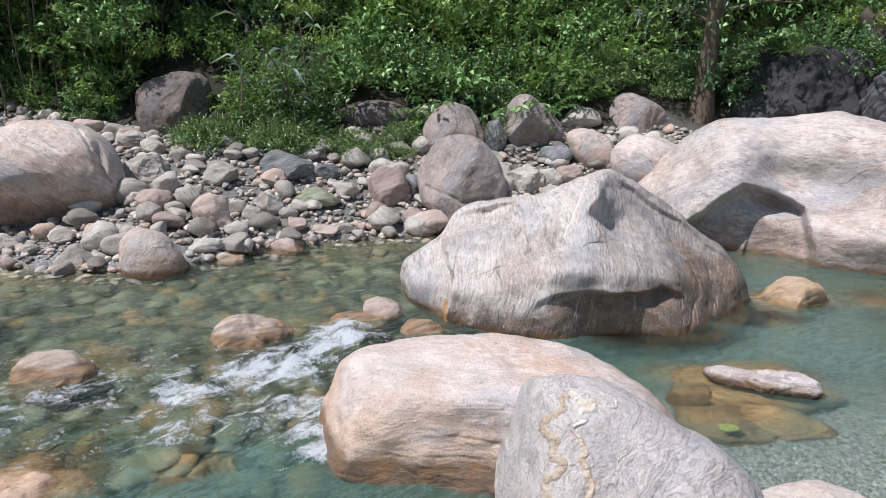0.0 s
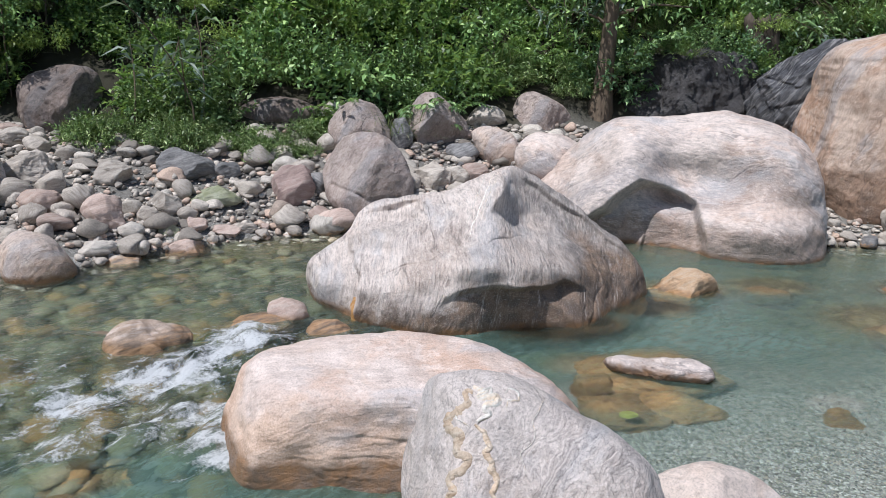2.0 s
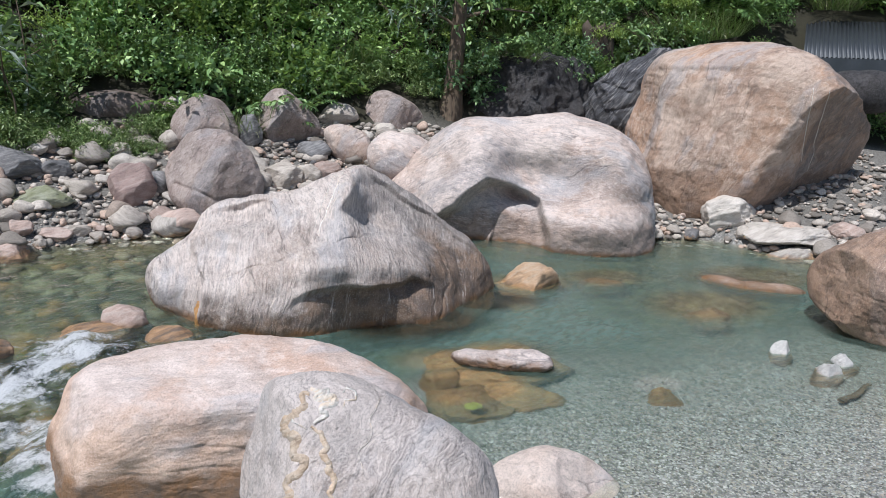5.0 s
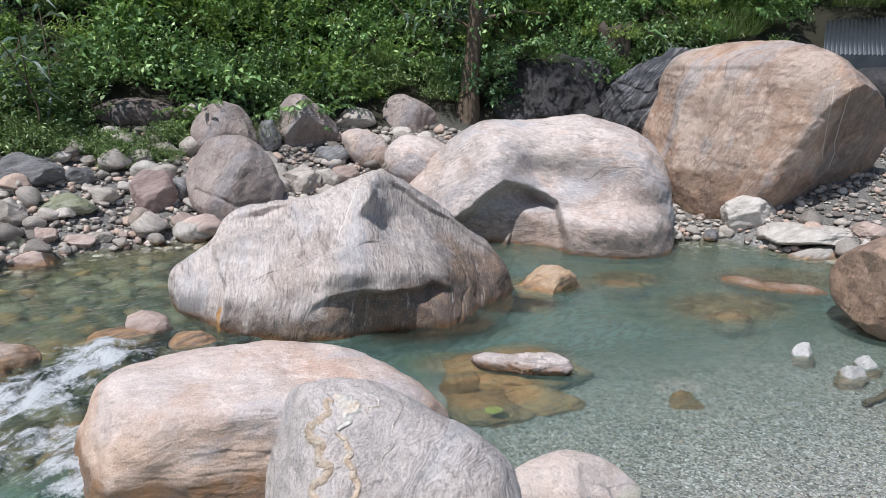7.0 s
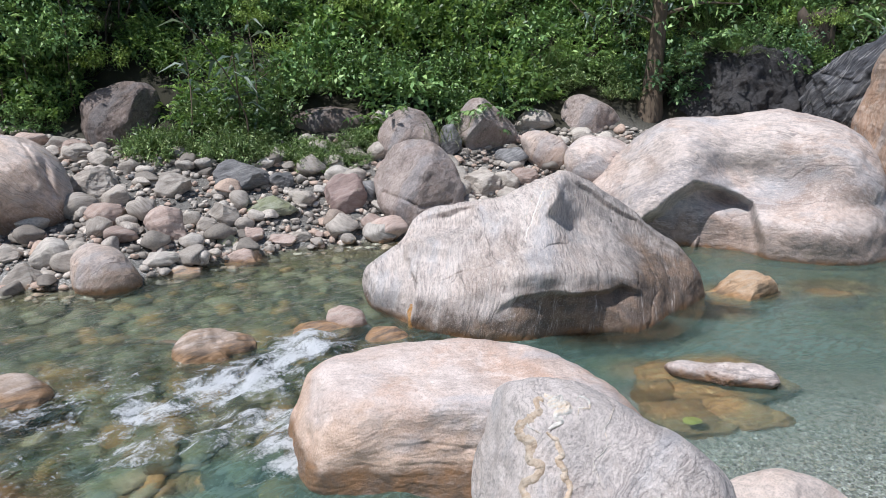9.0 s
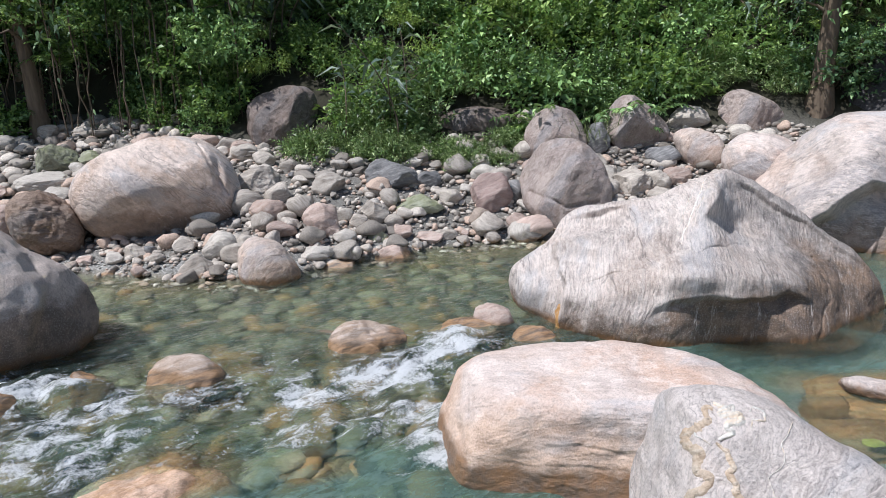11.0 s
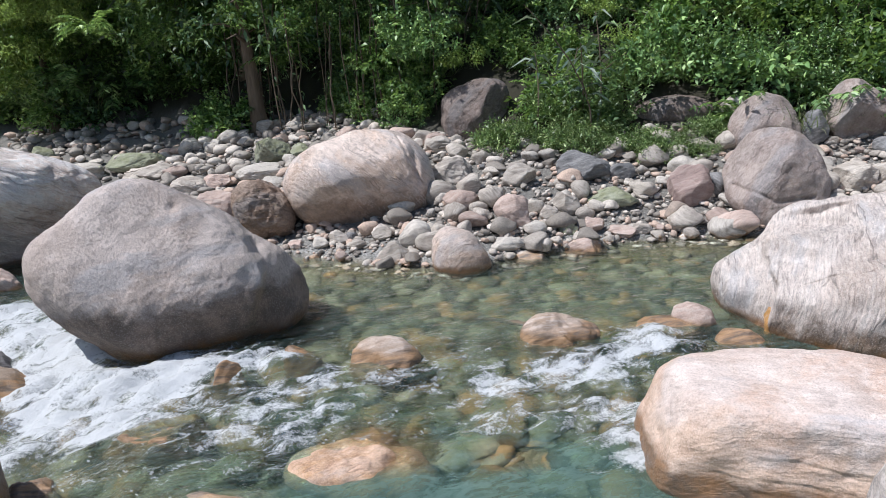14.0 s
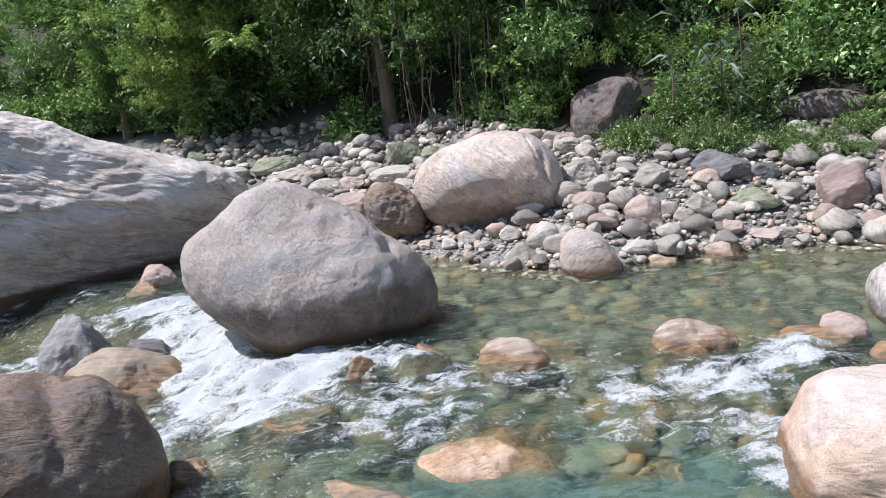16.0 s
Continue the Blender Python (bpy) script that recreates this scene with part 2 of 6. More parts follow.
def bark_mat(name, a, b):
    m = Nodes(name)
    c = m.coords()
    n = m.noise(m.mapped(c, (0, 0, 0), (14, 14, 2.2)), 1.0, 6.0, 0.65)
    m.put(m.bsdf.inputs["Base Color"], m.mix(m.step(n, 0.35, 0.65), a, b))
    m.put(m.bsdf.inputs["Roughness"], 0.9)
    m.put(m.bsdf.inputs["Normal"], m.bump(n, 0.7, 0.03))
    return m.mat


def ground_mat():
    """Silt and gravel in the river, cobbles and grit on the bank, soil and litter darkened for shade on the hillside.
    """
    m = Nodes("river_ground")
    c = m.coords()
    z = m.height()
    hill = m.add("Attribute", attribute_name="hill").outputs["Fac"]
    grit = m.add("Attribute", attribute_name="grit").outputs["Fac"]
    vc = m.add("TexVoronoi", {"Vector": c, "Scale": 9.0})
    vd = m.voronoi(c, 9.0, "DISTANCE_TO_EDGE")
    fine = m.voronoi(c, 55.0, "F1", "Color")
    fined = m.voronoi(c, 55.0)
    big = m.noise(c, 0.9, 5.0, 0.6)
    tone = m.add("SeparateColor", {0: vc.outputs["Color"]}).outputs[0]
    ftone = m.add("SeparateColor", {0: fine}).outputs[0]
    cob = m.mix(tone, (0.04, 0.036, 0.02), (0.21, 0.165, 0.09))
    cob = m.mix(m.step(vd, 0.06, 0.0), cob, (0.04, 0.035, 0.022))
    cob = m.mix(m.step(big, 0.4, 0.65, 0.0, 0.5), cob, (0.12, 0.10, 0.035))
    gra = m.mix(ftone, (0.09, 0.09, 0.085), (0.55, 0.54, 0.52))
    gra = m.mix(m.step(fined, 0.3, 0.6, 0.0, 0.6), gra, (0.12, 0.12, 0.105))
    gra = m.mix(m.step(z, 0.06, 0.2, 0.0, 0.6), gra, (0.12, 0.108, 0.092))
    col = m.mix(grit, cob, gra)
    # soil kept near black: the shade between plants is in its colour
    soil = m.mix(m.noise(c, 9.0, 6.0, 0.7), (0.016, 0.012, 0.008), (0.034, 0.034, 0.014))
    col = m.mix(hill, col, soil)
    m.put(m.bsdf.inputs["Base Color"], col)
    m.put(m.bsdf.inputs["Roughness"], 0.85)
    h = m.math("ADD", m.math("MULTIPLY", m.step(vd, 0.0, 0.3), m.math("SUBTRACT", 1.0, grit)), m.math("MULTIPLY", m.step(fined, 0.6, 0.0), 0.35))
    m.put(m.bsdf.inputs["Normal"], m.bump(h, 0.7, 0.03))
    return m.mat


def water_mat():
    """Clear river water with suspended glacial silt that hides the bed where it is deep, white foam where it falls, and
    ripple light, sky grey and glints put into its colour.
    """
    m = Nodes("river_water")
    c = m.coords()
    depth = m.add("Attribute", attribute_name="depth").outputs["Fac"]
    foam = m.add("Attribute", attribute_name="foam").outputs["Fac"]
    fast = m.add("Attribute", attribute_name="fast").outputs["Fac"]
    flow = m.mapped(c, (0, 0, -37), (1.0, 2.3, 1.0))
    r1 = m.noise(flow, 2.2, 4.0, 0.55, 0.8)
    r2 = m.noise(flow, 8.0, 4.0, 0.6, 0.6)
    r3 = m.noise(m.mapped(c, (0, 0, 20), (1.0, 1.6, 1.0)), 26.0, 3.0, 0.6)
    h = m.math("ADD", m.math("ADD", m.math("MULTIPLY", r1, 1.0), m.math("MULTIPLY", r2, 0.55)), m.math("MULTIPLY", r3, 0.3))
    amt = m.step(fast, 0.0, 1.0, 0.13, 1.0)
    nrm = m.add("Bump", {"Height": h, "Strength": amt, "Distance": 0.09}).outputs[0]
    bent = m.add("Bump", {"Height": h, "Strength": m.math("MULTIPLY", amt, 0.3), "Distance": 0.09}).outputs[0]
    glass = m.add("BsdfRefraction", {"Color": m.mix(m.step(depth, 0.0, 0.9), (0.95, 0.99, 0.97), (0.34, 0.66, 0.54)), "Roughness": 0.0, "IOR": 1.33, "Normal": bent})
    lively = m.step(fast, 0.12, 0.36, 0.28, 1.0)
    # silt colour; fast water also holds painted ripple light and reflected sky grey
    silt = m.add("BsdfDiffuse", {"Color": m.mix(lively, m.mix(m.noise(c, 0.8, 5.0), (0.06, 0.115, 0.092), (0.125, 0.20, 0.172)), m.mix(m.step(m.math("ADD", m.math("MULTIPLY", r2, 0.7), m.math("MULTIPLY", r3, 0.3)), 0.42, 0.58), (0.045, 0.088, 0.075), (0.15, 0.215, 0.195))), "Normal": nrm})
    # murk rises and falls with the ripples to paint their light and dark
    sway = m.math("ADD", 1.0, m.math("MULTIPLY", lively, m.step(r2, 0.42, 0.58, -0.4, 0.3)))
    murk = m.math("MULTIPLY", sway, m.math("MULTIPLY", m.math("MULTIPLY", m.step(depth, 0.08, 0.62, 0.0, 0.84), m.step(m.noise(c, 0.55, 4.0), 0.40, 0.56, 0.62, 1.0)), m.step(fast, 0.15, 0.36, 1.0, 0.45)))
    body = m.add("MixShader", {0: murk, 1: glass.outputs[0], 2: silt.outputs[0]})
    gloss = m.add("BsdfGlossy", {"Color": (1, 1, 1), "Roughness": 0.03, "Normal": nrm})
    fr = m.add("Fresnel", {"IOR": 1.33, "Normal": nrm}).outputs[0]
    surf = m.add("MixShader", {0: fr, 1: body.outputs[0], 2: gloss.outputs[0]})
    f1 = m.noise(m.mapped(c, (0, 0, -37), (1.5, 2.8, 1.5)), 3.0, 8.0, 0.66, 0.5)
    f2 = m.noise(c, 40.0, 4.0, 0.7)
    ff = m.math("ADD", m.math("MULTIPLY", f1, 0.74), m.math("MULTIPLY", f2, 0.26))
    edge = m.math("SUBTRACT", 0.74, m.math("MULTIPLY", m.math("MINIMUM", foam, 1.0), 0.36))
    cover = m.add("MapRange", {"Value": m.math("SUBTRACT", ff, edge), "From Min": -0.05, "From Max": 0.09, "To Min": 0.0, "To Max": 0.94}).outputs[0]
    # sparkles on the fast water, painted as small white flecks among the foam
    glint_fleck = m.math("MULTIPLY", m.step(m.math("ADD", m.math("MULTIPLY", r3, 0.55), m.math("MULTIPLY", f1, 0.45)), 0.565, 0.60, 0.0, 0.45), m.step(fast, 0.6, 1.0))
    cover = m.math("MAXIMUM", cover, glint_fleck)
    white = m.add("BsdfPrincipled", {"Base Color": m.mix(f2, (0.45, 0.475, 0.50), (0.63, 0.645, 0.655)), "Roughness": 0.6, "Normal": m.bump(ff, 0.8, 0.06)})
    m.put(m.out.inputs[0], m.add("MixShader", {0: cover, 1: surf.outputs[0], 2: white.outputs[0]}).outputs[0])
    return m.mat


GROUND, WATER = ground_mat(), water_mat()
# the warm tan low front of the pink boulder is bounced light in colour
PINK = rock_mat("pink_gneiss", (0.57, 0.51, 0.48), (0.50, 0.41, 0.36), (0.50, 0.32, 0.22), (35, 4, 0), 7.0, 0.5, 0.09, 0.5, 0.0, 0.35, hair=(11, 13, 32), hairy=0.12, stain=0.12, sway=0.25, lines=0.25, tide_shade=(0.28, 0.75, (0.66, 0.47, 0.345), (0.52, 0.345, 0.235)), worm=(0.5, 6.0, 9.0, 0.08))
STREAKED = rock_mat("streaked_gneiss", (0.58, 0.53, 0.50), (0.46, 0.42, 0.40), (0.48, 0.37, 0.29), (0, 82, 11), 5.0, 0.6, 0.22, 0.35, 0.03, 0.6, 0.2, hair=(9, 10, 58), hairy=0.32, stain=0.3, sway=0.3, lines=0.6, tide_shade=(0.52, 0.85, (0.23, 0.14, 0.08), (0.10, 0.062, 0.038)), tide_shade_from=(-0.75, -0.25), seep_shade=(0.1, 0.7), worm=(0.9, 7.0, 11.0, 0.4))
PALE = rock_mat("pale_gneiss", (0.54, 0.49, 0.46), (0.40, 0.375, 0.37), (0.45, 0.32, 0.25), (40, -22, 0), 4.0, 0.6, 0.22, 0.5, 0.05, 0.35, hair=(10, 10, 28), hairy=0.2, stain=0.35, sway=0.4)
DRY = rock_mat("dry_pale_gneiss", (0.56, 0.50, 0.46), (0.46, 0.42, 0.39), (0.48, 0.37, 0.30), (40, -22, 0), 4.0, 0.8, 0.15, 0.5, -0.3, 0.4, hair=(14, 14, 30), hairy=0.15, stain=0.2, sway=0.5)
HOLLOWED = rock_mat("hollowed_gneiss", (0.53, 0.48, 0.45), (0.37, 0.355, 0.36), (0.47, 0.34, 0.26), (40, -22, 0), 4.0, 0.6, 0.22, 0.55, 0.03, 0.35, hair=(11, 11, 30), hairy=0.22, stain=0.45, sway=0.4, tide_shade=(0.40, 0.65, (0.25, 0.16, 0.11), (0.12, 0.08, 0.055)), worm=(0.7, 5.0, 9.0, 0.25))
# the dark right facet of the tawny boulder is shade in this colour
TAWNY = rock_mat("tawny_gneiss", (0.44, 0.365, 0.305), (0.34, 0.25, 0.195), (0.42, 0.25, 0.15), (75, 10, 41), 3.0, 0.6, 0.25, 0.6, -0.1, 0.5, 0.0, hair=(8, 9, 28), hairy=0.2, stain=0.4, sway=0.5, tide_shade=(0.9, 0.7, (0.33, 0.20, 0.125), (0.19, 0.12, 0.08)), worm=(0.6, 4.0, 8.0, 0.25), seep_shade=(0.0, 0.25))
VEINED = rock_mat("veined_grey_gneiss", (0.50, 0.475, 0.46), (0.42, 0.395, 0.385), (0.48, 0.41, 0.36), (20, 65, 0), 6.0, 2.2, 0.14, 0.4, -0.3, 0.45, hair=(34, 34, 60), hairy=0.09, stain=0.12, sway=0.8, lines=0.4, worm=(2.2, 5.0, 16.0, 0.55))
GREY = rock_mat("grey_granite", (0.50, 0.455, 0.43), (0.42, 0.375, 0.35), (0.42, 0.33, 0.27), (15, 25, 0), 4.0, 2.0, 0.15, 0.35, 0.02, 0.7, hair=(45, 45, 28), hairy=0.24, stain=0.2, wetter=0.10, lines=0.0, tide_shade=(0.46, 0.85, (0.22, 0.155, 0.115), (0.10, 0.072, 0.055)), worm=(3.0, 5.0, 6.0, 0.08))
ROUND = rock_mat("round_gneiss", (0.55, 0.485, 0.44), (0.42, 0.375, 0.345), (0.44, 0.30, 0.20), (35, -28, 0), 5.0, 0.7, 0.22, 0.5, -0.2, 0.5, hair=(9, 9, 26), hairy=0.2, stain=0.3, sway=0.35, tide_shade=(0.66, 0.75, (0.30, 0.19, 0.12), (0.17, 0.11, 0.075)))
BANDED = rock_mat("banded_grey_gneiss", (0.70, 0.645, 0.60), (0.52, 0.455, 0.42), (0.54, 0.39, 0.31), (20, -14, 60), 4.0, 0.45, 0.3, 0.45, 0.05, 0.7, hair=(5, 5, 30), hairy=0.25, stain=0.35, sway=0.35, lines=0.6, tide_shade=(0.8, 0.4, (0.36, 0.25, 0.19), (0.22, 0.16, 0.13)), worm=(0.5, 4.0, 8.0, 0.3))
BROWN = rock_mat("brown_wet_granite", (0.25, 0.195, 0.155), (0.175, 0.13, 0.10), (0.20, 0.12, 0.07), (30, 20, 0), 8.0, 1.0, 0.25, 0.6, 0.0, 0.6, hair=(14, 14, 40), hairy=0.25, stain=0.4)
MAUVE = rock_mat("mauve_granite", (0.35, 0.31, 0.29), (0.27, 0.23, 0.215), (0.31, 0.235, 0.195), (30, 50, 0), 5.0, 1.2, 0.25, 0.4, -0.4, 0.7, hair=(14, 14, 32), hairy=0.25, stain=0.4)
DARKROCK = rock_mat("dark_lichen_rock", (0.042, 0.042, 0.046), (0.022, 0.022, 0.025), (0.065, 0.06, 0.055), (10, 40, 0), 4.0, 1.0, 0.4, 0.4, -0.4, 0.9, hair=(18, 18, 18), hairy=0.3)
SLATE = rock_mat("blue_grey_slate", (0.075, 0.083, 0.10), (0.042, 0.047, 0.058), (0.11, 0.11, 0.11), (35, 40, 0), 6.0, 0.8, 0.4, 0.4, -0.4, 0.9, hairy=0.3, streak=0.35)
WETFOOT = rock_mat("pinkish_stone_with_wet_foot", (0.52, 0.47, 0.43), (0.42, 0.35, 0.31), (0.48, 0.34, 0.25), (30, 50, 0), 6.0, 1.0, 0.2, 0.5, 0.03, 0.5, hair=(8, 8, 40), hairy=0.2, stain=0.2, tide_shade=(0.13, 0.7, (0.40, 0.25, 0.14), (0.22, 0.13, 0.07)))
ORANGE = rock_mat("orange_river_rock", (0.60, 0.45, 0.36), (0.50, 0.33, 0.23), (0.52, 0.29, 0.13), (30, 50, 0), 6.0, 1.0, 0.2, 0.6, -0.34, 0.5, hair=(8, 8, 40), hairy=0.2, stain=0.15, tide_shade=(-0.12, 0.8, (0.50, 0.27, 0.10), (0.30, 0.16, 0.06)))
UMBER = rock_mat("umber_granite", (0.18, 0.15, 0.135), (0.12, 0.098, 0.088), (0.17, 0.125, 0.10), (30, 50, 0), 5.0, 1.2, 0.25, 0.4, -0.4, 0.7, hair=(14, 14, 32), hairy=0.25, stain=0.4)
STONES = {
    "g": stone_mat("grey_stone", (0.51, 0.455, 0.40), (0.37, 0.325, 0.28), (0.61, 0.56, 0.495)),
    "w": stone_mat("pale_stone", (0.56, 0.515, 0.46), (0.43, 0.39, 0.345), (0.64, 0.60, 0.545)),
    "p": stone_mat("pinkish_stone", (0.504, 0.378, 0.320), (0.432, 0.329, 0.282), (0.576, 0.488, 0.435)),
    "n": stone_mat("green_mossy_stone", (0.288, 0.305, 0.218), (0.228, 0.232, 0.166), (0.360, 0.366, 0.282), 0.5),
    "d": stone_mat("dark_grey_stone", (0.22, 0.215, 0.215), (0.13, 0.13, 0.132), (0.34, 0.33, 0.325)),
    "b": stone_mat("brown_river_stone", (0.48, 0.40, 0.345), (0.34, 0.25, 0.185), (0.58, 0.50, 0.45), 0.0, 0.11),
    "o": stone_mat("orange_stone", (0.60, 0.44, 0.30), (0.52, 0.34, 0.20), (0.62, 0.50, 0.38)),
    "wl": stone_mat("white_stone_in_the_pool", (0.50, 0.485, 0.46), (0.38, 0.365, 0.345), (0.58, 0.565, 0.54), 0.0, -0.04),
    "gl": stone_mat("grey_stone_in_the_rapids", (0.33, 0.32, 0.32), (0.23, 0.22, 0.22), (0.40, 0.39, 0.38), 0.0, -0.32),
    "dl": stone_mat("dark_stone_in_the_rapids", (0.16, 0.15, 0.15), (0.09, 0.085, 0.085), (0.24, 0.23, 0.23), 0.0, -0.36),
    "bl": stone_mat("tan_stone_in_the_rapids", (0.42, 0.34, 0.27), (0.30, 0.22, 0.16), (0.46, 0.39, 0.32), 0.0, -0.08),
    "r": stone_mat("red_stone", (0.34, 0.25, 0.225), (0.28, 0.20, 0.18), (0.42, 0.34, 0.30)),
    "a": stone_mat("orange_brown_drowned_stone", (0.36, 0.20, 0.085), (0.20, 0.115, 0.05), (0.28, 0.21, 0.11), 0.0, -2.0),
    "u": SLATE,
}
LEAF_MID = leaf_mat("mid_green_leaves", (0.125, 0.255, 0.092), (0.225, 0.395, 0.143), (0.34, 0.48, 0.18))
LEAF_BRIGHT = leaf_mat("bright_green_leaves", (0.165, 0.335, 0.095), (0.275, 0.465, 0.155), (0.40, 0.53, 0.19), 0.46)
# yellow-green leaves raised in colour to pass for sunlit ones
LEAF_SUN_TONED = leaf_mat("sunlit_yellow_green_leaves", (0.36, 0.48, 0.10), (0.34, 0.50, 0.14), (0.40, 0.50, 0.14), 0.4)
# darker green leaves: the glade's shade is put into their colour
LEAF_SHADE_TONED = leaf_mat("dark_green_leaves", (0.069, 0.162, 0.082), (0.137, 0.268, 0.120), (0.234, 0.35, 0.165))
LEAF_MAT = leaf_mat("mat_leaves", (0.12, 0.22, 0.075), (0.24, 0.375, 0.13), (0.42, 0.50, 0.24))
LEAF_GREY = leaf_mat("grey_green_leaves", (0.135, 0.217, 0.160), (0.224, 0.314, 0.250), (0.329, 0.374, 0.315))
LEAF_GRASS = leaf_mat("grass_blades", (0.149, 0.284, 0.095), (0.254, 0.389, 0.135), (0.359, 0.359, 0.215))
BARK = bark_mat("brown_bark", (0.09, 0.065, 0.045), (0.17, 0.13, 0.09))
PALEBARK = bark_mat("pale_bark", (0.16, 0.13, 0.10), (0.26, 0.22, 0.17))


# ---- mesh helpers ----
def mesh_from(name, verts, faces, mat=None, shade=True):
    me = bpy.data.meshes.new(name)
    verts, faces = np.asarray(verts, np.float32), np.asarray(faces, np.int32)
    me.vertices.add(len(verts))
    me.vertices.foreach_set("co", verts.ravel())
    k = faces.shape[1]
    me.loops.add(faces.size)
    me.loops.foreach_set("vertex_index", faces.ravel())
    me.polygons.add(len(faces))
    me.polygons.foreach_set("loop_start", np.arange(0, faces.size, k, dtype=np.int32))
    me.update(calc_edges=True)
    if shade:
        me.shade_smooth()
    if mat:
        me.materials.append(mat)
    return me


def part(name, me, parent, label=""):
    ob = new(name, me)
    ob.parent = parent
    return tagged(ob, label)


ICO = {}


def ico(level):
    if level not in ICO:
        bm = bmesh.new()
        bmesh.ops.create_icosphere(bm, subdivisions=level, radius=1)
        ICO[level] = (np.array([v.co for v in bm.verts]), np.array([[v.index for v in f.verts] for f in bm.faces]))
        bm.free()
    return ICO[level]


def ring(values, angle):
    """A closed smooth curve through evenly spread radii."""
    r = np.asarray(values, float)
    n = len(r)
    s = (angle / (2 * np.pi) * n) % n
    i = np.floor(s).astype(int) % n
    f = s - np.floor(s)
    a, b, c, d = r[(i - 1) % n], r[i], r[(i + 1) % n], r[(i + 2) % n]
    return b + 0.5 * f * (c - a + f * (2 * a - 5 * b + 4 * c - d + f * (3 * (b - c) + d - a)))


def turned(az, el):
    """Axes across, up and outward for a face that looks az degrees round (0: towards -y, plus: towards +x) and el degrees up."""
    a, e = radians(az), radians(el)
    w = np.array([math.sin(a) * math.cos(e), -math.cos(a) * math.cos(e), math.sin(e)])
    u = np.array([math.cos(a), math.sin(a), 0])
    return u, np.cross(w, u), w


def from_line(p, line):
    """Distance of points from an open line, across and up."""
    best = np.full(len(p), 9.0)
    for (a, b2), (c, d2) in zip(line, line[1:]):
        s = np.array([c - a, d2 - b2])
        t = np.clip(((p[:, 0] - a) * s[0] + (p[:, 1] - b2) * s[1]) / (s @ s), 0, 1)
        best = np.minimum(best, np.hypot(p[:, 0] - a - t * s[0], p[:, 1] - b2 - t * s[1]))
    return best


def beside(p, line):
    """Signed distance of points from an open line, plus on its right-hand side, and the depth that the line has there."""
    best, sign, amp = np.full(len(p), 9.0), np.zeros(len(p)), np.zeros(len(p))
    square, weight = np.zeros(len(p)), np.zeros(len(p))
    for (a, b2, k1), (c, d2, k2) in zip(line, line[1:]):
        s = np.array([c - a, d2 - b2])
        t = np.clip(((p[:, 0] - a) * s[0] + (p[:, 1] - b2) * s[1]) / (s @ s), 0, 1)
        x, y = p[:, 0] - a - t * s[0], p[:, 1] - b2 - t * s[1]
        r = np.hypot(x, y)
        turn = (x * s[1] - y * s[0]) / np.hypot(*s)
        near = (r < best - 1e-9) | ((r < best + 1e-9) & (np.abs(turn) > square))
        best, square = np.where(near, r, best), np.where(near, np.abs(turn), square)
        sign = np.where(near, np.where(turn > 0, 1.0, -1.0), sign)
        much = 1 / (r ** 4 + 1e-6)
        amp, weight = amp + much * (k1 + (k2 - k1) * t), weight + much
    return best * sign, amp / weight


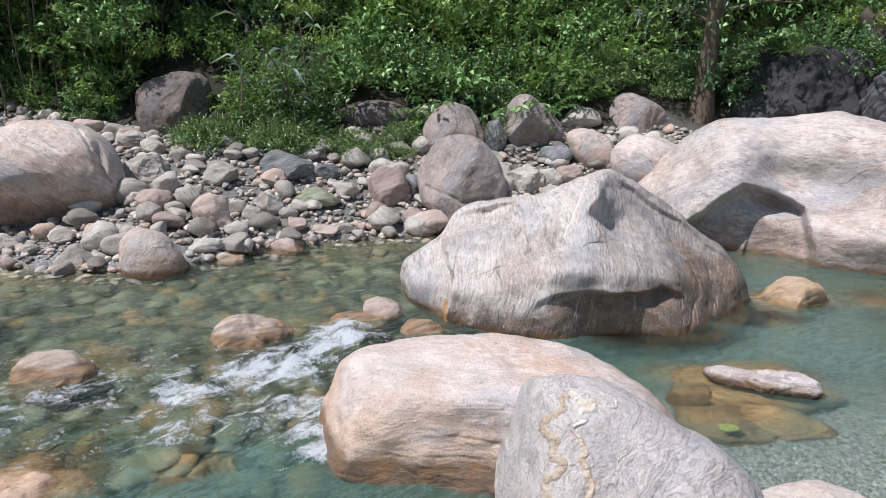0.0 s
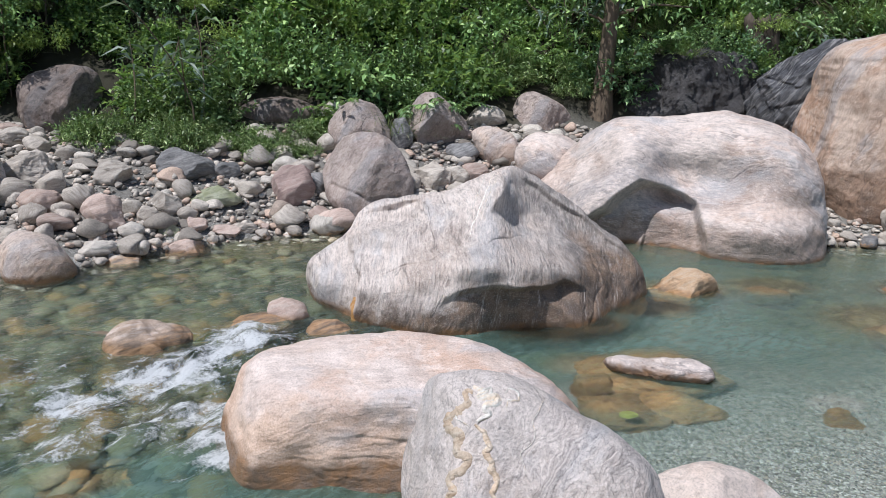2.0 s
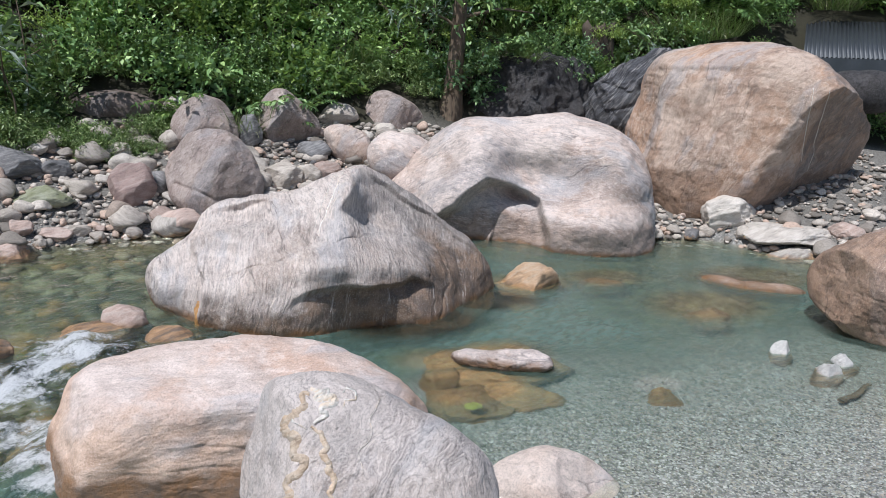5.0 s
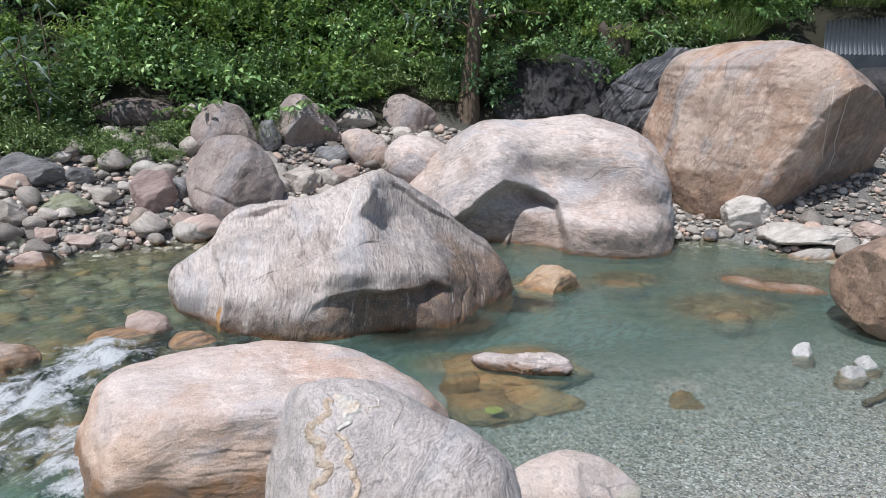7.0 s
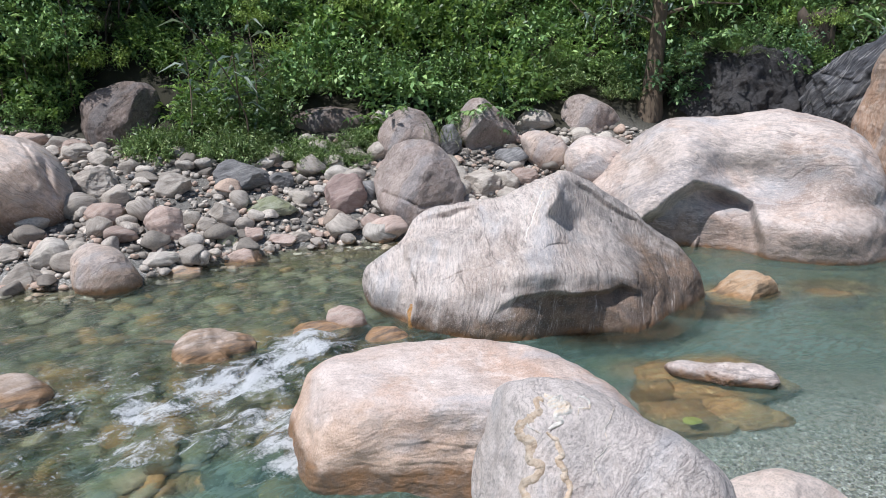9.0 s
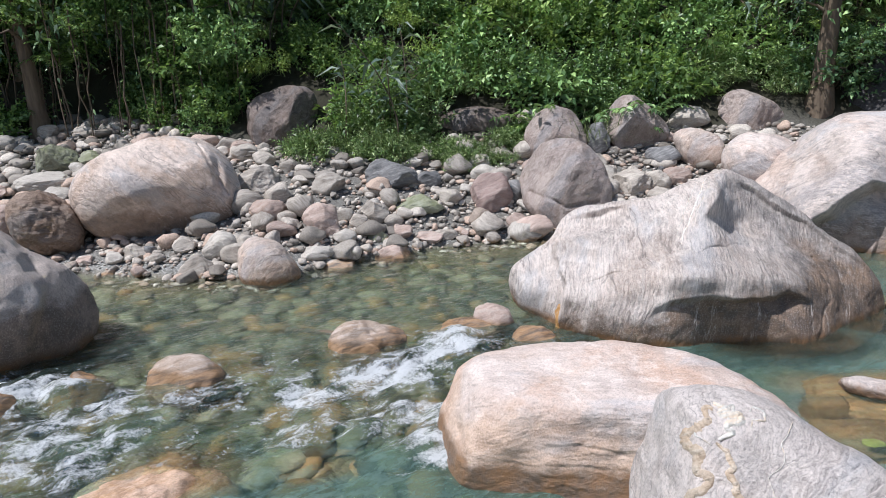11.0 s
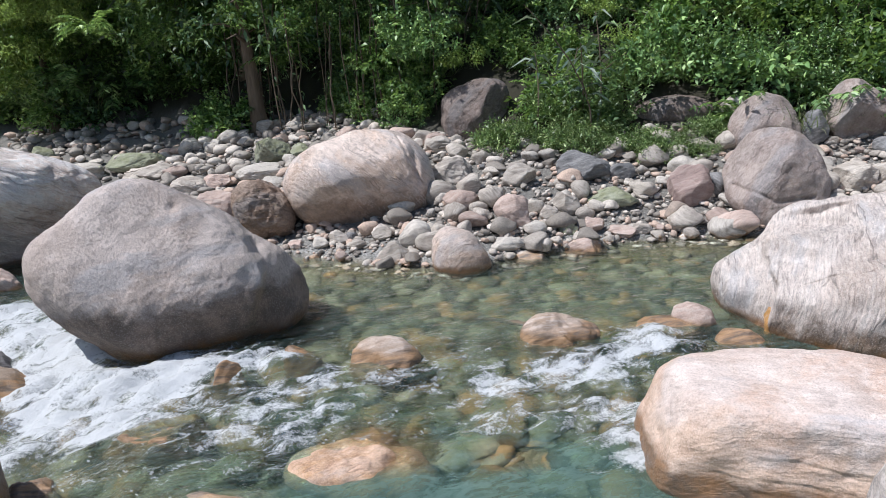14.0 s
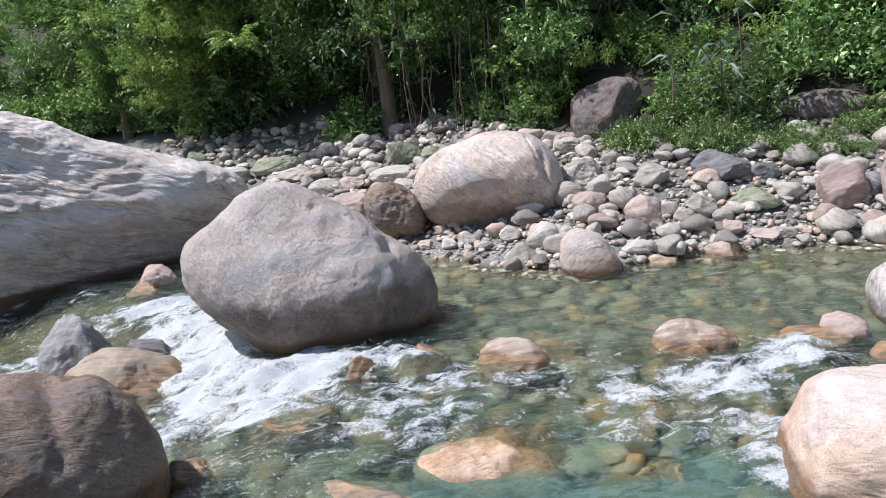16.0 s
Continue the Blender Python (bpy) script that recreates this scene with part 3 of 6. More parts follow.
def boulder(label, mat, at, face, outline, front, back, level=7, box=2.3, cuts=(), hollows=(), cracks=(), steps=(), strata=None, rough=0.012, seed=1, lumps=0.02, group="river boulders"):
    """A boulder grown from its round outline across `face`, with flat cuts (az, el, distance, softness), hollows in its face
    (across, up, width, height, depth; a minus swells), cracks (line, width, depth), steps down to the right of a line
    (line of across, up, depth; softness; reach) and layered relief (across, up, outward, spacing, height)."""
    d, faces = ico(level)
    ang = np.arctan2(d[:, 1], d[:, 0])
    s = np.hypot(d[:, 0], d[:, 1])
    R = ring(outline, ang)
    rad = R * s ** (2 / box)
    deep = np.where(d[:, 2] > 0, front, back) * np.sign(d[:, 2]) * np.abs(d[:, 2]) ** (2 / box)
    p = np.stack([rad * np.cos(ang), rad * np.sin(ang), deep], -1)
    size = float(np.mean(R))
    for az, el, dist, soft in cuts:
        a, e = radians(az), radians(el)
        n = np.array([math.sin(a) * math.cos(e), math.sin(e), math.cos(a) * math.cos(e)])
        over = p @ n - dist + 0.03 * size * fbm(p, 1.5 / size, 3, seed + 31)
        p = p - np.outer(soft * np.logaddexp(0, over / soft), n)
    fwd = smooth(0.0, 0.45, d[:, 2])
    for u0, v0, ru, rv, amp in hollows:
        p[:, 2] -= fwd * amp * np.exp(-((p[:, 0] - u0) / ru) ** 2 - ((p[:, 1] - v0) / rv) ** 2)
    for line, wide, deep2 in cracks:
        q = p + 0.02 * np.stack([fbm(p, 6.0, 3, seed + 50), fbm(p, 6.0, 3, seed + 51), 0 * ang], -1)
        p[:, 2] -= fwd * deep2 * np.exp(-(from_line(q, line) / wide) ** 2)
    facing = smooth(-0.15, 0.3, d[:, 2])
    for line, soft, reach in steps:
        q = p + 0.03 * size * np.stack([fbm(p, 3.0 / size, 3, seed + 52), fbm(p, 3.0 / size, 3, seed + 53), 0 * ang], -1)
        s1, amp = beside(q, line)
        p[:, 2] -= facing * amp * smooth(-soft, soft, s1) * (1 - smooth(0.05 * reach, reach, s1))
    out = p / np.maximum(np.linalg.norm(p, axis=1, keepdims=True), 1e-6)
    if strata:
        n = np.array(strata[:3]) / np.linalg.norm(strata[:3])
        h = p @ n
        bed = (p - np.outer(h, n)) * 0.22 / strata[3] + np.outer((h + 0.10 * size * fbm(p, 1.3 / size, 3, seed + 60)) / strata[3], n)
        p = p + out * (strata[4] * np.abs(fbm(bed, 1.0, 4, seed + 61, 0.6)))[:, None]
    p = p + out * (lumps * size * fbm(p, 1.6 / size, 3, seed) + rough * size * fbm(p, 6.0 / size, 4, seed + 9))[:, None]
    p = p @ np.array(turned(*face))
    ob = new("boulder", mesh_from("boulder", p, faces, mat))
    ob.location = at
    return tagged(ob, label, "boulder", group)


def stone_points(level, size, seed, flat=0.0):
    """A worn stone: a ball cut by a few soft planes, as points round its centre."""
    d, faces = ico(level)
    rng = random.Random(seed)
    p = d.copy()
    for _ in range(13):
        n = Vector((rng.gauss(0, 1), rng.gauss(0, 1), rng.gauss(0, 1))).normalized()
        over = p @ np.array(n) - rng.uniform(0.6, 0.88)
        p = p - np.outer(0.03 * np.logaddexp(0, over / 0.03), np.array(n))
    p = p / np.abs(p).max(0)
    p = p + d * (0.08 * fbm(d, 1.3, 3, seed) + 0.03 * fbm(d, 5.0, 4, seed + 3))[:, None]
    return p * np.asarray(size) / 2, faces


# ---- ground and water shapes ----
SHORE_X = (-20, -8, -5.7, -4.4, -3.3, -2.75, -1.8, -1.1, -0.3, 1, 3, 5, 6.4, 6.8, 7.15, 7.7, 9, 12, 20)
SHORE_Y = (8.5, 8.2, 8.0, 7.85, 7.75, 8.5, 9.15, 9.55, 9.75, 9.9, 9.6, 9.0, 8.7, 8.5, 7.8, 7.4, 6.0, 4.5, 3.5)


FOOT_X = (-40, -20, -8, -6, -4.5, -1, 3, 6, 9, 14, 24)
FOOT_Y = (13.0, 14.0, 13.2, 12.3, 12.0, 12.2, 12.5, 12.3, 11.6, 9.5, 8.0)
FOOT_Z = (1.8, 1.7, 1.5, 1.25, 1.1, 1.1, 1.2, 1.2, 1.2, 1.3, 1.4)


def shore(x):
    return np.interp(x, SHORE_X, SHORE_Y)


def ground_z(x, y):
    x, y = np.asarray(x, float), np.asarray(y, float)
    d = y - shore(x)
    q = flat3(x, y)
    foot, rise = np.interp(x, FOOT_X, FOOT_Y), np.interp(x, FOOT_X, FOOT_Z)
    h = y - foot
    bank = rise * np.clip(d / (foot - shore(x)), 0, 1) + 0.03 * fbm(q, 1.7, 3, 5)
    far = bank + 0.8 * np.clip(h, 0, 10) + 0.35 * np.clip(h - 10, 0, 40) + 0.18 * smooth(0.2, 1.5, h) * fbm(q, 0.6, 3, 8)
    bed = -0.14 - 0.26 * np.clip(-d, 0, 2.6) - 0.10 * fbm(q, 0.9, 3, 3)
    left = smooth(0.6, -0.6, x)
    bed = np.where(left > 0, bed * (1 - left) + left * np.maximum(bed, -0.42 - 0.25 * smooth(5.0, 3.4, y) - 0.5 * smooth(4.9, 3.9, y) * smooth(-3.8, -3.0, x) + 0.05 * fbm(q, 2.2, 3, 4)), bed)
    near = 2.75 + 0.10 * (x - 3) + 0.12 * fbm(q, 1.1, 2, 2)
    beach = 0.02 - 0.19 * np.clip(y - near, 0, 2.2) - 0.45 * np.clip(y - near - 2.2, 0, 9)
    right = smooth(0.8, 1.6, x)
    bed = np.where(right > 0, bed * (1 - right) + right * np.maximum(bed, np.minimum(beach, 0.02)), bed)
    own = smooth(2.0, 0.3, y) * 1.0
    return np.where(d > 0, far, bed) * (1 - own * (d < 0)) + own * 0.6 * (d < 0)


def gz(x, y):
    return float(ground_z(x, y)[0])


CREST_X = (-14, -8, -6, -4.5, -3, -1.9, -0.8, 0.5)
CREST_Y = (6.5, 5.6, 5.3, 5.2, 5.25, 5.95, 5.95, 5.4)
FALLS = [(-0.95, 4.62, 0.34, 0.85), (-0.85, 5.0, 0.24, 0.8), (-1.9, 4.75, 0.25, 0.6), (-1.07, 5.87, 0.34, 0.95), (-1.45, 5.45, 0.42, 0.9), (-1.3, 4.73, 0.38, 0.8), (-1.12, 4.98, 0.3, 0.75), (-2.02, 5.07, 0.32, 0.75), (-2.58, 5.07, 0.24, 0.6), (-1.75, 5.2, 0.28, 0.62),
         (-3.8, 4.85, 0.26, 1.0), (-4.25, 4.72, 0.32, 1.1), (-4.85, 4.4, 0.5, 1.25), (-4.72, 4.0, 0.5, 1.1), (-5.4, 4.25, 0.5, 1.25), (-6.1, 4.75, 0.6, 1.3), (-6.1, 4.3, 0.5, 1.2),
         (-7.6, 5.3, 0.6, 1.0), (-6.9, 5.0, 0.6, 1.1), (-8.2, 4.8, 0.55, 0.8), (-8.2, 4.1, 0.55, 0.75), (-3.7, 4.3, 0.25, 0.45), (-5.3, 3.75, 0.4, 0.85)]


def water_z(x, y):
    run = np.interp(x, CREST_X, CREST_Y) - y
    side = smooth(0.9, 0.2, x)
    drop = 0.13 * smooth(0.0, 1.3, run) + 0.08 * smooth(1.3, 3.0, run) + 0.18 * smooth(-4.2, -5.0, x) * smooth(0.3, 1.8, run)
    return -drop * side


def foam_at(x, y):
    """How white the water is: torn patches along the drops, and flecks in all the fast water."""
    q = flat3(x, y)
    wx2, wy2 = x + 0.16 * fbm(q, 2.1, 3, 61), y + 0.16 * fbm(q, 2.1, 3, 62)
    out = 0
    for fx, fy, r, a in FALLS:
        along2, across = (wx2 - fx) * 0.78 + (wy2 - fy) * 0.62, (wx2 - fx) * -0.62 + (wy2 - fy) * 0.78
        out = np.maximum(out, a * np.exp(-(along2 / (1.35 * r)) ** 2 - (across / r) ** 2))
    run = np.interp(x, CREST_X, CREST_Y) - y
    fast = smooth(-0.3, 0.3, run) * smooth(2.4, 1.2, run) * smooth(0.3, -0.5, x)
    return np.maximum(out, 0.34 * fast * (1 + 0.9 * fbm(q, 1.5, 3, 63)))


def grid_mesh(name, xs, ys, zfun, mat):
    X, Y = np.meshgrid(xs, ys)
    x, y = X.ravel(), Y.ravel()
    z = zfun(x, y)
    nx, ny = len(xs), len(ys)
    i = (np.arange(ny - 1)[:, None] * nx + np.arange(nx - 1)).ravel()
    me = mesh_from(name, np.stack([x, y, z], -1), np.stack([i, i + 1, i + nx + 1, i + nx], -1), mat)
    return me, x, y, z


def attribute(me, name, values):
    me.attributes.new(name, "FLOAT", "POINT").data.foreach_set("value", np.asarray(values, np.float32))


def spread(lo, hi, step, far, grow=1.25):
    mid = list(np.arange(lo, hi, step))
    out, s = [], step
    while lo > -far or hi < far:
        s *= grow
        lo, hi = lo - s, hi + s
        mid = [lo] + mid + [hi]
    return np.array(mid)


me, gx, gy, _ = grid_mesh("ground", spread(-15, 13, 0.09, 900), spread(-3, 22, 0.09, 900), ground_z, GROUND)
gd = gy - shore(gx)
gh = gy - np.interp(gx, FOOT_X, FOOT_Y)
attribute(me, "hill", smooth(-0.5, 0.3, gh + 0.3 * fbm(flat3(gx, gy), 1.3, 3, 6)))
attribute(me, "grit", np.maximum(smooth(0.6, 1.6, gx + 0.3 * fbm(flat3(gx, gy), 1.0, 2, 7)) * smooth(6.4, 5.2, gy), smooth(-0.1, 0.2, gd)))
tagged(new("ground", me), "silty river bed, grey gravel bank and wooded soil darkened for shade", "ground", kind="structure")

wx = np.concatenate([np.linspace(-60, -10.5, 30), np.arange(-10.4, 9, 0.045), np.linspace(9.1, 60, 30)])
wy = np.concatenate([np.linspace(-25, 0.9, 14), np.arange(1.0, 10.6, 0.045)])


def ripples(x, y):
    q = flat3(0.78 * x + 0.62 * y, 2.0 * (-0.62 * x + 0.78 * y))
    f = foam_at(x, y)
    run = np.interp(x, CREST_X, CREST_Y) - y
    fast = smooth(-1.2, 0.2, run) * smooth(0.6, 0.0, x) * (0.4 + 0.6 * smooth(3.5, 1.5, run))
    return water_z(x, y) + (0.004 + 0.008 * smooth(0.5, -1.0, x)) * fbm(q, 2.8, 3, 21) + 0.022 * fast * fbm(q, 2.3, 3, 22) + 0.085 * np.minimum(f, 1.2) * (0.4 + np.abs(fbm(q, 3.0, 4, 23))) - 0.02 * f


me, x, y, z = grid_mesh("water", wx, wy, ripples, WATER)
SHOALS = ((4.25, 7.15, 0.55), (4.8, 6.05, 0.75), (1.72, 4.75, 0.6), (1.66, 5.25, 0.4), (3.15, 4.48, 0.3), (6.1, 6.85, 0.9), (1.7, 6.15, 0.8), (2.6, 6.6, 0.6), (2.2, 5.2, 0.55), (3.3, 7.1, 0.6), (-1.68, 4.2, 0.3), (-2.55, 4.05, 0.5))   # stones just under the surface
clear = np.clip(z - ground_z(x, y), 0, 3)
for sx, sy, r in SHOALS:
    clear = np.minimum(clear, 0.16 + 0.9 * np.maximum(0, np.hypot(x - sx, (y - sy) * 1.5) / r - 0.6))
attribute(me, "depth", clear)
attribute(me, "foam", foam_at(x, y))
run = np.interp(x, CREST_X, CREST_Y) - y
calm = smooth(1.2, 2.0, run + 0.25 * fbm(flat3(x, y), 1.1, 3, 66)) * smooth(-3.7, -2.9, x)
attribute(me, "fast", np.clip((0.12 + 0.25 * smooth(1.0, -0.5, x) + 0.75 * smooth(-1.2, 0.2, run) * smooth(0.6, 0.0, x)) * (1 - 0.9 * calm), 0, 1))
river = tagged(new("water", me), "clear turquoise mountain river with white rapids", "river", kind="structure")
river.visible_shadow = False


# ---- great boulders ----
boulder("broad low pinkish gneiss boulder lying smooth in the river", PINK, (0.15, 4.60, 0.00), (-4, 27),
        (1.14, 0.9, 0.71, 0.61, 0.55, 0.54, 0.56, 0.64, 0.8, 1.02, 1.14, 1.24, 0.98, 0.83, 0.76, 0.78, 0.81, 0.91, 1.03, 1.16), 0.75, 0.7, seed=2, box=2.5,
        cuts=((0, 58, 0.445, 0.03), (2, -18, 0.66, 0.03), (-62, 5, 1.0, 0.03)),
        strata=(0.05, 0.9, 0.45, 0.10, 0.007), level=8,
        steps=((((-1.01, 0.27, 0.0), (-0.47, 0.15, 0.04), (0.06, 0.10, 0.04), (0.5, 0.09, 0.0)), 0.06, 1.2),
               (((-0.75, -0.2, 0.0), (-0.48, -0.16, 0.004), (-0.2, -0.12, 0.010), (-0.01, -0.18, 0.010), (0.3, -0.2, 0.0)), 0.010, 0.22),
               (((-1.03, -0.19, 0.0), (-0.64, -0.24, 0.005), (-0.08, -0.26, 0.007), (0.3, -0.29, 0.0)), 0.010, 0.2),
               (((-0.9, 0.0, 0.0), (-0.55, -0.03, 0.003), (-0.1, -0.01, 0.003), (0.2, -0.05, 0.0)), 0.01, 0.2)))
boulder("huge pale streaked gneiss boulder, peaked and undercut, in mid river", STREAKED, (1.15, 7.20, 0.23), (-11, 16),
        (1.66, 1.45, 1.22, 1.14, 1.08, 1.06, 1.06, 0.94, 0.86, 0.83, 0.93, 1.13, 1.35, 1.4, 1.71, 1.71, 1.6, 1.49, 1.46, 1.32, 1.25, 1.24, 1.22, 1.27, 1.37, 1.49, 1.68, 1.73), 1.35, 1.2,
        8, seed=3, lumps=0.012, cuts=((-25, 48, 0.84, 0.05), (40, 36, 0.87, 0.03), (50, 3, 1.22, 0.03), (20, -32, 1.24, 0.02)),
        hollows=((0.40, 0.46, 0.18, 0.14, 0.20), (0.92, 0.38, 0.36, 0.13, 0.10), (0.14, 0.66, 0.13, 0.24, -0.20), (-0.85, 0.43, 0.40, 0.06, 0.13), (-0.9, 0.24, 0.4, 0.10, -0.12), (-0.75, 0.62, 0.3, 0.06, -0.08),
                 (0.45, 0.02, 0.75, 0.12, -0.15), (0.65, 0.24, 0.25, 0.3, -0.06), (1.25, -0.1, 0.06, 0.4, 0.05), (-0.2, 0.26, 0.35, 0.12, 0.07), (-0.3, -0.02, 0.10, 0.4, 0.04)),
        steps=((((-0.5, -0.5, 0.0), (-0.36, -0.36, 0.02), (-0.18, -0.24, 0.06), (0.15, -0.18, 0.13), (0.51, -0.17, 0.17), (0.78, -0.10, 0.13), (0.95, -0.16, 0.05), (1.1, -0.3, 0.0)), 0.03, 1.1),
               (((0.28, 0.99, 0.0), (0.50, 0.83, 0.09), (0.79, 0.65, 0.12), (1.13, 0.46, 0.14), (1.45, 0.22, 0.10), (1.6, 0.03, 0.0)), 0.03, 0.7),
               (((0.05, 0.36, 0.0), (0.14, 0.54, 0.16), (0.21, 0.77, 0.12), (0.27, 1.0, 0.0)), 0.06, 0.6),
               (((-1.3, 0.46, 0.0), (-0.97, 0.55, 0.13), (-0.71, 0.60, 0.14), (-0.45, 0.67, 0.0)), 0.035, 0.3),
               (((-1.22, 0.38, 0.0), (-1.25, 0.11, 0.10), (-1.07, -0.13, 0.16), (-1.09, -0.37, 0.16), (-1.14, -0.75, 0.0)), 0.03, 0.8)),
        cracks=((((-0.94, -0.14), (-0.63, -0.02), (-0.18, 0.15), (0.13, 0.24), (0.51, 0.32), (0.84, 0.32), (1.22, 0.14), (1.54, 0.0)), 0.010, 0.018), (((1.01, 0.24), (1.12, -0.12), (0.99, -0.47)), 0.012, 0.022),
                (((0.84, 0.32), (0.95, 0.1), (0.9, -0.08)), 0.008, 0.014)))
boulder("great pale gneiss boulder with a deep shaded hollow", HOLLOWED, (4.40, 9.44, 0.49), (-26, 10),
        (1.63, 1.58, 1.54, 1.43, 1.3, 1.22, 1.15, 1.14, 1.27, 1.5, 1.66, 1.82, 2.12, 2.16, 2.0, 1.81, 1.64, 1.54, 1.47, 1.51, 1.59, 1.74, 1.89, 1.74), 1.3, 1.4,
        seed=4, box=2.4, cuts=((0, 50, 1.32, 0.06), (-50, 20, 1.5, 0.05)),
        level=8, hollows=((0.22, 0.22, 0.75, 0.33, 0.36), (0.85, -0.35, 0.5, 0.25, -0.10), (1.25, 0.0, 0.25, 0.14, 0.10), (-0.5, -0.7, 0.6, 0.42, 0.2), (-0.08, -0.5, 0.2, 0.3, 0.12)),
        steps=((((-1.9, -1.3, 0.0), (-1.2, -0.36, 0.36), (-0.89, -0.09, 0.5), (-0.64, 0.12, 0.56), (-0.3, 0.06, 0.56), (0.0, -0.08, 0.42), (0.14, -0.3, 0.24), (0.2, -0.7, 0.10), (0.22, -1.3, 0.0)), 0.06, 1.8),
               (((-0.5, -0.15, 0.0), (-0.46, 0.14, 0.36), (-0.5, 0.3, 0.44), (-0.66, 0.58, 0.28), (-0.76, 0.98, 0.0)), 0.28, 1.9)))
boulder("towering tawny gneiss boulder standing on the gravel shore", TAWNY, (8.05, 9.52, 1.33), (-41, 4),
        (2.05, 1.68, 1.52, 1.49, 1.45, 1.46, 1.51, 1.68, 1.93, 1.83, 1.89, 1.84, 1.83, 1.83, 1.64, 1.62, 1.62, 1.78, 2.1, 2.1), 1.3, 1.5, box=2.9,
        seed=5, level=8, strata=(0.1, 1.0, 0.1, 0.25, 0.012), cuts=((62, -24, 0.86, 0.012), (-48, 4, 1.62, 0.04), (0, 52, 1.6, 0.03), (4, 2, 1.22, 0.05)),
        hollows=((-1.0, 0.1, 0.13, 0.9, 0.12), (-0.62, 0.45, 0.12, 0.5, 0.08), (-1.25, 0.2, 0.09, 0.8, -0.05), (1.0, -0.1, 0.3, 0.3, 0.10)),
        steps=((((0.15, -0.95, 0.0), (0.35, -0.68, 0.10), (0.68, -0.56, 0.12), (0.94, -0.3, 0.10), (1.2, -0.42, 0.0)), 0.04, 0.9),
               (((-1.5, 1.02, 0.0), (-1.05, 0.91, 0.05), (-0.6, 0.97, 0.03), (0.0, 1.03, 0.02), (0.6, 1.02, 0.0)), 0.05, 0.7)))
boulder("grey gneiss boulder veined with white and ochre quartz", VEINED, (0.55, 3.05, 0.55), (-15, 31),
        (0.59, 0.45, 0.35, 0.32, 0.32, 0.35, 0.39, 0.45, 0.5, 0.46, 0.51, 0.53, 0.56, 0.66, 0.6, 0.58, 0.57, 0.59, 0.65, 0.65), 0.42, 0.5, seed=6, box=2.5,
        cuts=((-58, 0, 0.40, 0.015), (12, 8, 0.38, 0.02)), hollows=((0.02, -0.05, 0.16, 0.3, 0.03), (0.3, 0.0, 0.2, 0.2, -0.02)))
boulder("big grey granite boulder leaning over the white rapids", GREY, (-5.24, 5.38, 0.57), (43, 13),
        (1.05, 0.8, 0.71, 0.68, 0.72, 0.82, 0.97, 1.04, 1.08, 1.27, 1.23, 1.07, 0.94, 0.97, 1.07, 1.24, 1.25, 1.2, 1.23, 1.22), 0.75, 0.9, seed=7, box=2.4,
        cuts=((-6, 20, 0.62, 0.04), (4, -38, 0.80, 0.04), (60, 14, 0.95, 0.04)), hollows=((0.70, 0.14, 0.08, 0.10, 0.10), (0.04, 0.58, 0.05, 0.05, 0.03)), level=8,
        steps=((((0.40, -0.79, 0.05), (0.60, -0.50, 0.12), (0.74, -0.10, 0.14), (0.65, 0.20, 0.10), (0.37, 0.48, 0.04), (0.09, 0.71, 0.0)), 0.06, 0.8),
               (((-1.25, 0.3, 0.0), (-1.1, -0.05, 0.06), (-0.77, -0.41, 0.11), (-0.31, -0.7, 0.12), (0.08, -0.86, 0.05)), 0.06, 0.7)))
boulder("large round banded boulder resting on the stony shore", ROUND, (-5.46, 9.49, 0.76), (28, 8),
        (1.08, 1.02, 0.91, 0.8, 0.75, 0.73, 0.82, 1.02, 1.12, 1.05, 0.92, 0.79, 0.77, 0.8, 0.94, 1.1), 0.95, 1.0, seed=8,
        cuts=((0, -42, 0.70, 0.03), (5, 45, 0.88, 0.06)), hollows=((0.75, 0.1, 0.06, 0.3, 0.08),), cracks=((((0.55, 0.6), (0.7, 0.2), (0.85, -0.1)), 0.02, 0.04),))
boulder("huge long banded grey boulder beside the rapids", BANDED, (-11.27, 6.00, 0.93), (62, 6),
        (3.09, 2.02, 1.54, 1.37, 1.36, 1.43, 1.63, 2.04, 2.7, 3.35, 3.43, 2.99, 2.34, 1.97, 1.83, 1.82, 2.01, 2.29, 2.65, 2.97), 1.6, 1.6, seed=9,
        level=8, strata=(0.2, 0.95, 0.2, 0.22, 0.04),
        cuts=((0, 19, 1.36, 0.06), (10, -35, 1.4, 0.08), (20, 46, 1.5, 0.05)), hollows=((1.2, 0.1, 0.5, 0.3, 0.12),),
        steps=((((-1.0, 1.2, 0.02), (-0.17, 1.06, 0.03), (0.59, 0.82, 0.03), (1.48, 0.46, 0.03), (2.6, -0.15, 0.0)), 0.08, 1.0),
               (((-1.0, 0.1, 0.05), (-0.38, 0.06, 0.08), (0.61, 0.05, 0.10), (1.71, -0.22, 0.06), (1.9, -0.66, 0.0)), 0.05, 0.9)))
boulder("rounded brown damp boulder beside the rapids", BROWN, (-4.97, 2.42, 0.19), (64, 22),
        (0.61, 0.56, 0.54, 0.48, 0.51, 0.6, 0.69, 0.7, 0.62, 0.61, 0.66, 0.64, 0.72, 0.8, 0.81, 0.71), 0.55, 0.6, seed=10, hollows=((0.05, 0.35, 0.06, 0.4, 0.06),))
